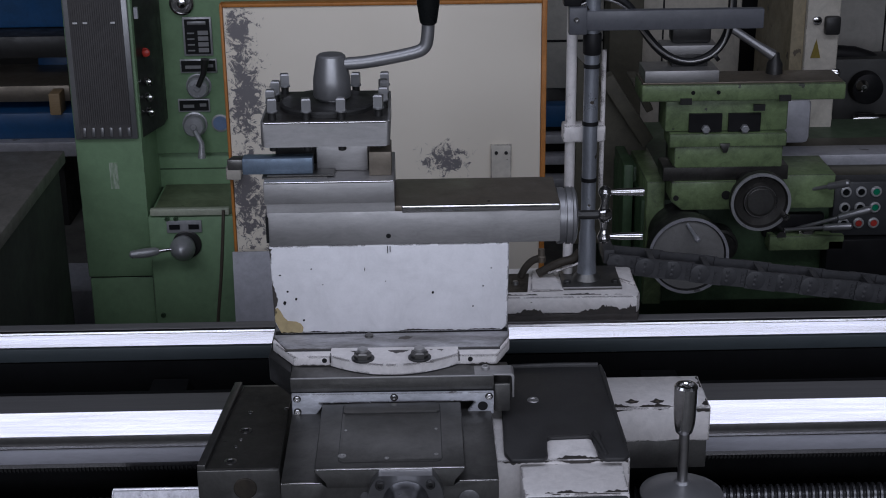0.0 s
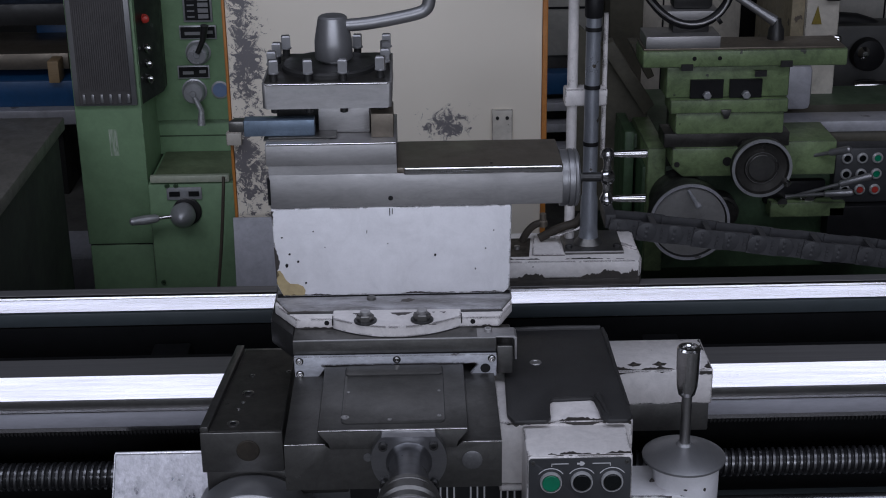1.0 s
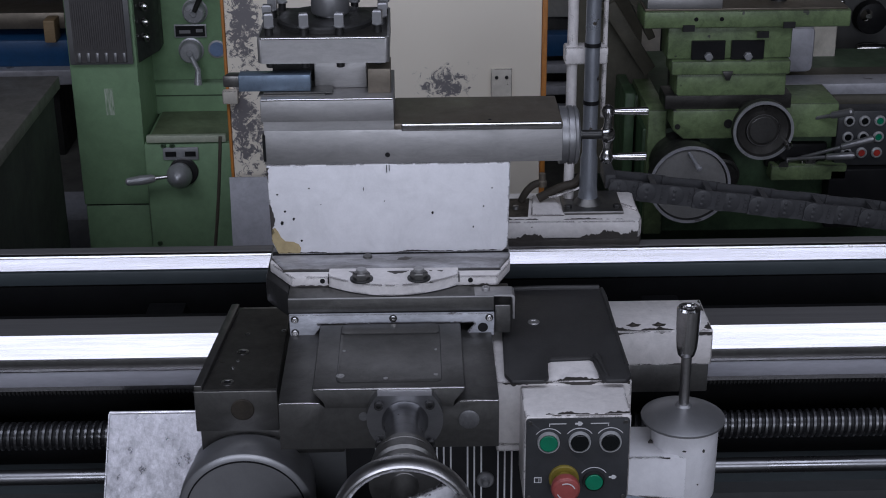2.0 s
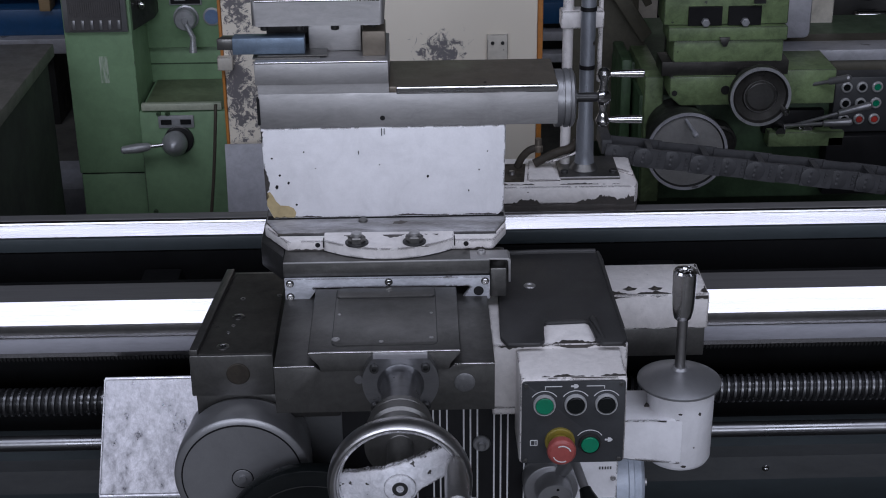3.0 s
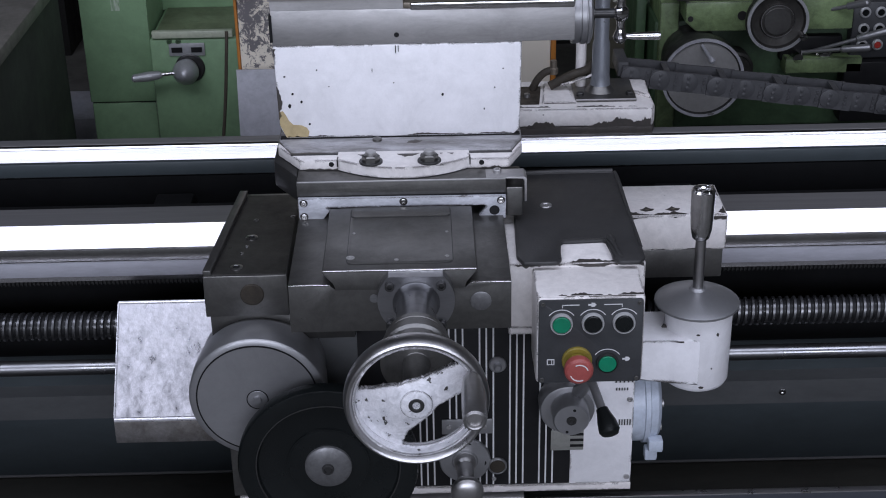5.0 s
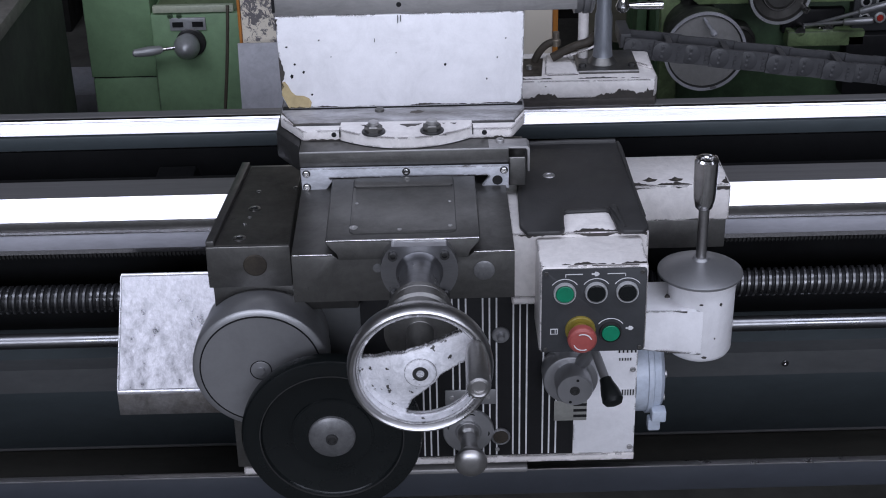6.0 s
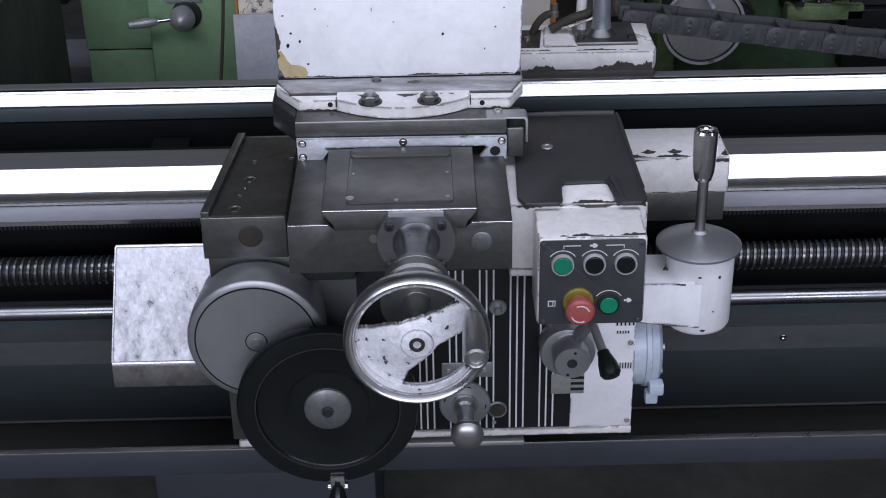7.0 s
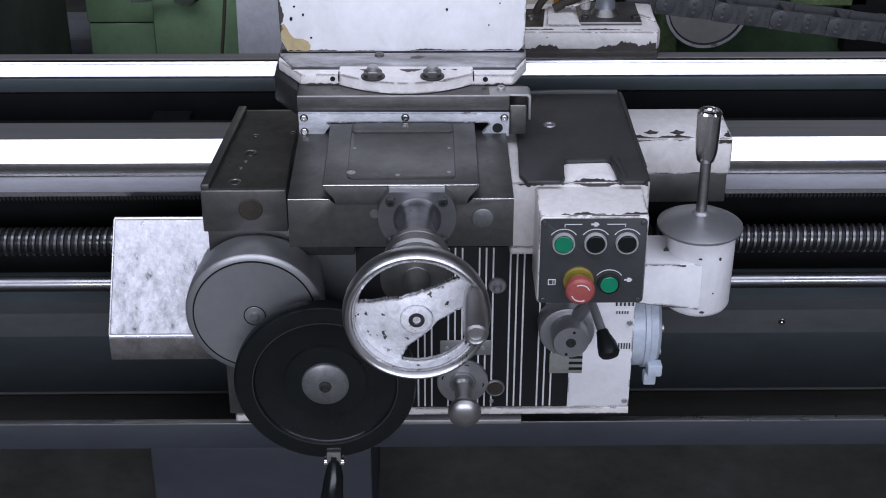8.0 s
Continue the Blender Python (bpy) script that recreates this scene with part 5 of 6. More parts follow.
    part("joint", box(0.2854, 0.3654, 1.0139, 1.0511, 0.9354, 0.9688, bevel=0.004), WHITE_WORN, p, "white junction clamp")
    part("thin_tube", turned((0.3617, 1.0372, 0.8275), (0, 0, 1), [(0, 0.0046), (0.28, 0.0046)], 12), WHITE_WORN, p)
    part("cross_arm", box(0.3003, 0.6424, 0.9814, 1.0, 1.1548, 1.191, bevel=0.002), GREY_PAINT, p, "dark grey cross arm")
    part("arm_end", box(0.2891, 0.3217, 0.9795, 1.0019, 1.1483, 1.1975, bevel=0.002), GREY_PAINT, p)
    screw_head("arm_bolt", (0.3022, 0.9795, 1.1762), (0, -1, 0), 0.0048, 0.004, CHROME, p)
    part("top_cap", box(0.2798, 0.3124, 0.9907, 1.0279, 1.1975, 1.2366, bevel=0.004), BLACK, p)
    h = thing("coolant_hose", (0.4658, 1.0, 1.1436), "dark ribbed hose hanging in a loop", "hose")
    part("loop", tube([(0.3077, 1.0093, 1.204), (0.3449, 1.0093, 1.2226), (0.4007, 1.0093, 1.1994), (0.4239, 1.0093, 1.1529), (0.4658, 1.0093, 1.1018), (0.5169, 1.0093, 1.0832), (0.568, 1.0093, 1.1064), (0.5913, 1.0093, 1.1622), (0.5866, 1.0093, 1.2552)], 0.0080, 12, 2), BLACK, h)
    part("wire_braid", tube([(0.3124, 0.9981, 1.1994), (0.3449, 0.9981, 1.2143), (0.3961, 0.9981, 1.1947), (0.4212, 0.9981, 1.1529), (0.4658, 0.9981, 1.1036), (0.5169, 0.9981, 1.0878), (0.5634, 0.9981, 1.1046), (0.5838, 0.9981, 1.1436), (0.5866, 0.9981, 1.2273)], 0.0026, 8, 2), SATIN, h, "bright wire along the hose")
    part("hose_tie", turned((0.5597, 1.0074, 1.0971), (0.8, 0, 0.6), [(0, 0.011), (0.0075, 0.011)], 14), BLACK, h)
    c = thing("floor_cables", (0.25, 1.0, 0.664), "black cables looping over the white bracket", "cable")
    part("cable", tube([(0.208, 1.020, 0.664), (0.216, 1.020, 0.682), (0.229, 1.020, 0.697), (0.243, 1.020, 0.702), (0.254, 1.020, 0.703)], 0.0072, 12, 2), PLUG, c)
    part("cable", tube([(0.240, 1.010, 0.674), (0.261, 1.010, 0.685), (0.287, 1.010, 0.698), (0.311, 1.010, 0.703), (0.323, 1.010, 0.720)], 0.0085, 12, 2), PLUG, c)
    part("thin_cable", tube([(0.260, 1.000, 0.679), (0.287, 1.000, 0.686), (0.310, 1.000, 0.694), (0.320, 1.000, 0.700)], 0.0022, 8, 1), WHITE_WORN, c, "thin pale cable")
    part("gland", turned((0.248, 1.020, 0.695), (0, 0, 1), [(0, 0.009), (0.011, 0.009), (0.013, 0.0065), (0.026, 0.0065)], 12), OXIDE, c)


def cable_chain():
    c = thing("cable_chain", (0.8, 1.12, 0.6), "dark plastic cable drag chain hanging behind the bed", "cable chain")
    slope, pitch, half = -0.1329, 0.0555, 0.0195
    ang = math.degrees(math.atan(slope))
    for i in range(16):
        x = 0.415 + i * pitch
        z = 0.6868 + slope * (x - 0.39) - half - 0.003 * math.sin(i * 0.21)
        link = bmesh.new()
        for y0, out in ((0.0, -1), (0.050, 1)):
            y0 += out * 0.0040 * (i % 2)
            add_prism(link, [(-0.030, -half), (0.032, -half), (0.032, half), (-0.030, half)], "y", y0 - 0.0018, y0 + 0.0018)
            add_turned(link, (-0.012, y0 + out * 0.0018, 0), (0, out, 0), [(0, half), (0.0010, half - 0.0003), (0.0013, half - 0.0010)], 26)
            for dz in (-0.010, 0.0, 0.010):
                add_turned(link, (-0.012, y0 + out * 0.0028, dz), (0, out, 0), [(0, 0.0040), (0.0012, 0.0034), (0.0016, 0.002)], 10)
            for dz in (-0.011, -0.004, 0.004, 0.011):
                add_box(link, 0.0165, 0.0215, y0 + out * 0.0028 - 0.0012, y0 + out * 0.0028 + 0.0012, dz - 0.002, dz + 0.002, 0)
        if i % 2:
            add_box(link, -0.006, 0.006, 0.0018, 0.0482, half - 0.004, half - 0.001, 0)
        add_box(link, -0.010, 0.010, 0.0018, 0.0482, -half + 0.001, -half + 0.004, 0)
        link.transform(pose(x, 1.08, z, 0, -ang + (0.7 if i % 2 else -0.7), 0))
        part("link", link, CHAIN, c)
    part("end_bracket", box(0.378, 0.3995, 1.085, 1.17, 0.6622, 0.692, bevel=0.003), CHAIN, c)


CHAIN = surface("dusty_chain_plastic", (0.062, 0.062, 0.066), (0.046, 0.046, 0.049), 0.5, 0, 14, (1, 1, 1), 0.15, 120, grime=0.3)


def guard_panel():
    g = thing("splash_guard", (-0.05, 1.54, FLOOR), "scuffed cream splash guard with orange edges", "splash guard")
    sheet = part("sheet", box(-0.405, 0.287, 1.530, 1.545, FLOOR, 1.100, bevel=0.002), CREAM_SCUFFED, g, "cream sheet with scraped patches")
    part("edge", box(0.2875, 0.299, 1.526, 1.56, FLOOR, 1.108, bevel=0.002), ORANGE, g, "orange side edge")
    part("edge", box(-0.412, -0.4055, 1.526, 1.56, FLOOR, 1.108, bevel=0.002), ORANGE, g, "orange side edge")
    part("top_edge", box(-0.4055, 0.2872, 1.526, 1.56, 1.1005, 1.108, bevel=0.002), ORANGE, g, "orange top edge")
    br = part("bracket", box(0.176, 0.222, 1.522, 1.5295, 0.60, 0.784, bevel=0.001), CREAM, g, "small cream bracket")
    for x in (0.188, 0.210):
        screw_head("bracket_screw", (x, 1.5222, 0.765), (0, -1, 0), 0.004, 0.003, DARK, br)
    part("catch", box(-0.418, -0.385, 1.510, 1.5295, 0.715, 0.745, bevel=0.002), CREAM, g)
    low = thing("leaning_sheet", (-0.37, 1.43, FLOOR), "pale grey sheet leaning before the guard", "metal sheet")
    part("plate", prism([(1.395, FLOOR), (1.400, FLOOR), (1.480, 0.555), (1.475, 0.555)], "x", -0.41, -0.30), GREYSHEET, low)


def scuffed(name):
    """Cream paint worn through to dark metal in two broad patches with ragged edges."""
    m, tree, bsdf = node_material(name)
    add, link = tree.nodes.new, tree.links.new
    co = add("ShaderNodeTexCoord")
    big, fine = add("ShaderNodeTexNoise"), add("ShaderNodeTexNoise")
    big.inputs["Scale"].default_value, big.inputs["Detail"].default_value = 3.0, 4
    fine.inputs["Scale"].default_value, fine.inputs["Detail"].default_value, fine.inputs["Roughness"].default_value = 46, 9, 0.8
    fine.inputs["Distortion"].default_value = 0.9
    for n in (big, fine):
        link(co.outputs["Object"], n.inputs[0])
    base = add("ShaderNodeMix")
    base.data_type = 'RGBA'
    base.inputs[6].default_value, base.inputs[7].default_value = (0.78, 0.725, 0.625, 1), (0.66, 0.60, 0.50, 1)
    link(big.outputs[0], base.inputs[0])
    total = None
    for cx, cz, sx, sz in ((-0.325, 1.165, 0.045, 0.060), (-0.315, 1.03, 0.045, 0.16), (-0.33, 0.79, 0.035, 0.15), (-0.26, 0.72, 0.05, 0.10), (0.12, 0.872, 0.060, 0.040)):
        mp = add("ShaderNodeMapping")
        mp.inputs["Location"].default_value = (-cx / sx, 0, -cz / sz)
        mp.inputs["Scale"].default_value = (1 / sx, 0, 1 / sz)
        link(co.outputs["Object"], mp.inputs[0])
        ln = add("ShaderNodeVectorMath")
        ln.operation = 'LENGTH'
        link(mp.outputs[0], ln.inputs[0])
        near = add("ShaderNodeMapRange")
        near.inputs[1].default_value, near.inputs[2].default_value, near.inputs[3].default_value, near.inputs[4].default_value = 0.0, 1.9, 0.315, 0.0
        link(ln.outputs["Value"], near.inputs[0])
        if total is None:
            total = near.outputs[0]
        else:
            mx = add("ShaderNodeMath")
            mx.operation = 'MAXIMUM'
            link(total, mx.inputs[0])
            link(near.outputs[0], mx.inputs[1])
            total = mx.outputs[0]
    s = add("ShaderNodeMath")
    link(total, s.inputs[0])
    link(fine.outputs[0], s.inputs[1])
    cut = add("ShaderNodeMapRange")
    cut.inputs[1].default_value, cut.inputs[2].default_value = 0.70, 0.725
    link(s.outputs[0], cut.inputs[0])
    over = add("ShaderNodeMix")
    over.data_type = 'RGBA'
    link(cut.outputs[0], over.inputs[0])
    link(base.outputs[2], over.inputs[6])
    over.inputs[7].default_value = (0.15, 0.14, 0.145, 1)
    link(over.outputs[2], bsdf.inputs["Base Color"])
    bsdf.inputs["Roughness"].default_value = 0.45
    bp = add("ShaderNodeBump")
    bp.inputs["Strength"].default_value, bp.inputs["Distance"].default_value, bp.invert = 0.4, 0.001, True
    link(cut.outputs[0], bp.inputs["Height"])
    link(bp.outputs[0], bsdf.inputs["Normal"])
    return m


CREAM_SCUFFED = scuffed("scuffed_cream_sheet")
hose_post()
cable_chain()
guard_panel()


# ---- machines behind ----
def green_headstock():
    g = thing("green_lathe", (-0.75, 2.6, FLOOR), "green lathe with a tall switch cabinet", "lathe")
    col = part("switch_column", box(-0.925, -0.742, 2.25, 2.75, 0.1975, 1.10, bevel=0.004), GREEN, g, "green switch column")
    part("column_base", box(-0.922, -0.744, 2.253, 2.75, FLOOR, 0.1945, bevel=0.003), GREEN, g)
    part("base_seam", box(-0.920, -0.746, 2.2555, 2.74, 0.194, 0.198, bevel=0), BLACK, g)
    panel = part("grille_panel", box(-0.920, -0.750, 2.238, 2.2495, 0.605, 1.00, bevel=0.003), DULL, col, "dark ribbed grille in a metal frame")
    part("grille_field", box(-0.905, -0.765, 2.234, 2.2385, 0.612, 0.99, bevel=0), GRILLE, col)
    for i in range(24):
        x = -0.902 + i * 0.0058
        part("grille_rib", box(x, x + 0.0028, 2.2322, 2.2342, 0.648, 0.99, bevel=0), GRILLE, col)
    for i in range(6):
        x = -0.896 + i * 0.024
        part("grille_clip", box(x, x + 0.009, 2.230, 2.2345, 0.614, 0.640, bevel=0.002), DULL, col)
    for x in (-0.895, -0.868, -0.795):
        part("white_tag", box(x, x + 0.012, 2.228, 2.2305, 0.925, 0.930, bevel=0), INK_WHITE, col)
    side = part("button_strip", prism([(-0.742, 2.27), (-0.705, 2.40), (-0.705, 2.5), (-0.742, 2.5)], "z", 0.60, 1.06), DARK, col, "dark button strip")
    for z, mat_b in ((0.828, RED), (0.746, CHROME), (0.703, CHROME), (0.661, CHROME)):
        part("lamp_button", turned((-0.728, 2.315, z), (0.4, -0.9, 0), [(0, 0.014), (0.006, 0.014), (0.009, 0.011), (0.020, 0.010), (0.022, 0.006)], 20), mat_b, side)
    part("white_tag", box(-0.738, -0.728, 2.262, 2.275, 0.93, 0.96, bevel=0), GREYSHEET, side)
    part("chalk_mark", box(-0.838, -0.815, 2.2485, 2.2499, 0.46, 0.535, bevel=0), CHALK, col, "rubbed white chalk mark")
    body = part("headstock", box(-0.78, 0.22, 2.47, 3.2, 0.491, 1.4, bevel=0.005), GREEN, g, "green headstock")
    part("waist", box(-0.77, 0.22, 2.486, 3.2, 0.386, 0.4905, bevel=0.002), GREEN, g, "green panel under the headstock")
    part("waist_seam", box(-0.77, 0.22, 2.4845, 2.4875, 0.440, 0.4435, bevel=0), GREEN_DARK, g)
    foot = part("gearbox", box(-0.735, 0.22, 2.20, 3.1, FLOOR, 0.392, bevel=0.004), GREEN, g, "green feed gearbox")
    part("gearbox_top", box(-0.727, -0.30, 2.214, 2.484, 0.3915, 0.3945, bevel=0.001), OILY_GREEN, foot, "oil-stained gearbox top")
    part("gearbox_lip", box(-0.727, -0.51, 2.194, 2.213, 0.396, 0.416, bevel=0.003), LIP, foot, "pale worn lip")
    tag = part("data_plate", box(-0.684, -0.588, 2.194, 2.1995, 0.347, 0.382, bevel=0.001), ALLOY, foot, "worn metal data plate")
    for x0, x1 in ((-0.677, -0.648), (-0.624, -0.595)):
        part("lettering", box(x0, x1, 2.192, 2.1945, 0.357, 0.371, bevel=0), BLACK, tag)
    part("lever_bush", turned((-0.632, 2.20, 0.312), (0, -1, 0), [(0, 0.040), (0.006, 0.040), (0.008, 0.037)], 36), DARK, foot)
    ball = part("lever_ball", turned((-0.640, 2.192, 0.310), (0, -1, 0), [(0, 0.030), (0.02, 0.035), (0.030, 0.0345), (0.048, 0.022), (0.062, 0.008), (0.064, 0.003)], 40), ALLOY, foot, "turned conical lever hub")
    arm = part("lever", tube([(-0.655, 2.165, 0.311), (-0.705, 2.155, 0.309)], 0.0055, 14), CHROME, foot)
    part("lever_grip", tube([(-0.703, 2.155, 0.309), (-0.712, 2.153, 0.3085), (-0.74, 2.150, 0.306), (-0.778, 2.145, 0.303), (-0.782, 2.145, 0.303)], [0.007, 0.0115, 0.0135, 0.0105, 0.006], 16), ALLOY, arm, "worn metal grip")
    for x, z in ((-0.694, 0.3865), (-0.670, 0.3865), (-0.726, 0.10)):
        screw_head("case_bolt", (x + 0.012, 2.2, z), (0, -1, 0), 0.007, 0.006, GREEN_DARK, foot)
    for x, z, e in ((-0.610, 0.6935, 1), (-0.6286, 0.5806, -1)):
        k = part("knob", turned((x, 2.47, z), (0, -1, 0), [(0, 0.036), (0.004, 0.036), (0.005, 0.032), (0.032, 0.030), (0.037, 0.026), (0.038, 0.010), (0.041, 0.008)], 36), ALLOY, body, "round grey knob")
        part("pointer", tube([(x + 0.004, 2.428, z + e * 0.008), (x + 0.022, 2.424, z + e * 0.045), (x + 0.030 if e > 0 else x + 0.020, 2.42, z + e * 0.088)], [0.007, 0.008, 0.0115], 12), DARK if e > 0 else ALLOY, k)
    plate = part("data_plate", box(-0.644, -0.562, 2.464, 2.4695, 0.781, 0.892, bevel=0.002), ALLOY, body, "dark data plate with a pale chart")
    part("plate_field", box(-0.638, -0.568, 2.4625, 2.4645, 0.787, 0.886, bevel=0), BLACK, plate)
    part("plate_title", box(-0.630, -0.578, 2.4612, 2.4627, 0.870, 0.880, bevel=0.0006), DULL, plate)
    for i in range(4):
        part("lettering", box(-0.602, -0.573, 2.4612, 2.4627, 0.792 + i * 0.0165, 0.804 + i * 0.0165, bevel=0), DULL, plate)
        part("lettering", box(-0.632, -0.612, 2.4612, 2.4627, 0.795 + i * 0.0165, 0.799 + i * 0.0165, bevel=0), DULL, plate)
    for x0, x1, z0, z1 in ((-0.6585, -0.5543, 0.732, 0.7716), (-0.672, -0.5813, 0.618, 0.656)):
        t = part("data_plate", box(x0, x1, 2.464, 2.4695, z0, z1, bevel=0.001), ALLOY, body, "dark data plate")
        part("plate_field", box(x0 + 0.004, x1 - 0.004, 2.4625, 2.4645, z0 + 0.004, z1 - 0.004, bevel=0), BLACK, t)
        part("lettering", box(x0 + 0.015, x1 - 0.045, 2.4612, 2.4627, z0 + 0.013, z0 + 0.022, bevel=0), DULL, t)
        part("lettering", box(x0 + 0.062, x1 - 0.010, 2.4612, 2.4627, z0 + 0.016, z0 + 0.025, bevel=0), DULL, t)
    part("gauge", turned((-0.641, 2.47, 0.932), (0, -1, 0), [(0, 0.034), (0.012, 0.034), (0.013, 0.029), (0.008, 0.028), (0.008, 0.014), (0.016, 0.012), (0.018, 0.004)], 36), CHROME, body, "round sight gauge")
    badge = part("badge_ring", turned((-0.555, 2.47, 0.5825), (0, -1, 0), [(0, 0.026), (0.003, 0.026), (0.004, 0.023)], 28), ALLOY, body)
    part("blue_badge", turned((-0.555, 2.466, 0.5825), (0, -1, 0), [(0, 0.021), (0.001, 0.021)], 24), BADGE, badge, "pale blue badge")
    rope = thing("hanging_cord", (-0.5, 2.05, 0.2), "thin brown cord hanging down", "cord")
    part("cord", tube([(-0.505, 2.05, 0.46), (-0.507, 2.05, 0.43), (-0.522, 2.05, 0.27), (-0.548, 2.05, 0.08), (-0.55, 2.05, FLOOR)], 0.0045, 10, 2), OXIDE, rope)


LIP = surface("pale_green_worn_lip", (0.52, 0.55, 0.44), (0.38, 0.42, 0.31), 0.4, 0, 14, (1, 1, 1), 0.15, 120, (0.10, 0.12, 0.08), 24, 0.68)
BADGE = surface("pale_blue_enamel", (0.18, 0.26, 0.42), (0.14, 0.21, 0.35), 0.4, 0, 14, (1, 1, 1), 0.05, 120)
GRILLE = surface("grey_grille", (0.11, 0.105, 0.105), (0.075, 0.07, 0.07), 0.45, 0.3, 10, (1, 1, 1), 0.1, 120)
CHALK = surface("rubbed_chalk", (0.52, 0.58, 0.48), (0.20, 0.31, 0.18), 0.8, 0, 60, (3, 1, 0.4), 0.1, 100, mottle=0.8)


def grey_bench():
    b = thing("grey_cover_box", (-1.3, 2.1, FLOOR), "grey steel cover box beside the green lathe", "cabinet")
    part("top", prism([(-2.0, 1.40), (-0.937, 1.40), (-0.937, 2.175), (-2.0, 2.175)], "z", 0.56, 0.595, bevel=0.004), STEELTOP, b, "scratched steel top")
    part("side", prism([(-1.98, 1.42), (-0.955, 1.42), (-0.955, 2.16), (-1.98, 2.16)], "z", FLOOR, 0.5595), DARKBROWN, b)
    r = thing("steel_rack", (-1.7, 3.7, FLOOR), "blue and grey machine bed with timber blocks", "machine")
    part("beam", box(-3.0, -1.2, 3.5, 3.8, 0.18, 0.235, bevel=0.004), GREYSHEET, r)
    part("blue_base", box(-3.0, -1.22, 3.55, 3.9, 0.235, 0.33, bevel=0.004), BLUE, r)
    part("shelf", box(-3.0, -1.25, 3.6, 3.95, 0.36, 0.42, bevel=0.004), OXIDE, r)
    part("blue_body", box(-3.0, -1.22, 3.85, 4.2, 0.58, 1.0, bevel=0.01), BLUE, r, "blue painted body")
    part("dark_rail", box(-3.0, -1.25, 3.7, 3.9, 0.50, 0.58, bevel=0.004), DARK, r)
    part("slot_plate", box(-1.44, -1.30, 3.93, 3.97, 0.36, 0.46, bevel=0.004), BLUE, r)
    part("stand", box(-2.9, -1.3, 3.6, 4.1, FLOOR, 0.18, bevel=0.004), DARK, r)
    part("timber_block", box(-1.31, -1.27, 3.52, 3.6, 0.33, 0.41, bevel=0.004), WOOD, r, "pale timber block")


DIAL_FACE = surface("brushed_dial_face", (0.34, 0.335, 0.33), (0.28, 0.275, 0.27), 0.36, 0.1, 6, (1, 1, 1), 0.03, 300, mottle=0.3, grime=0.2)
ALLOY = surface("bare_cast_alloy", (0.44, 0.445, 0.46), (0.36, 0.365, 0.375), 0.34, 0.35, 12, (1, 1, 1), 0.05, 260, mottle=0.4, grime=0.2)
OILY_GREEN = surface("oil_stained_green", (0.20, 0.24, 0.14), (0.13, 0.155, 0.09), 0.42, 0, 7, (1, 1, 1), 0.1, 120, grime=0.35)
STEELTOP = surface("scratched_steel_top", (0.26, 0.245, 0.22), (0.17, 0.158, 0.143), 0.5, 0.3, 7, (1, 1, 1), 0.2, 90, grime=0.35)
DARKBROWN = surface("dark_grey_side", (0.05, 0.05, 0.048), (0.035, 0.035, 0.033), 0.6, 0, 5, (1, 1, 1), 0.2, 90)


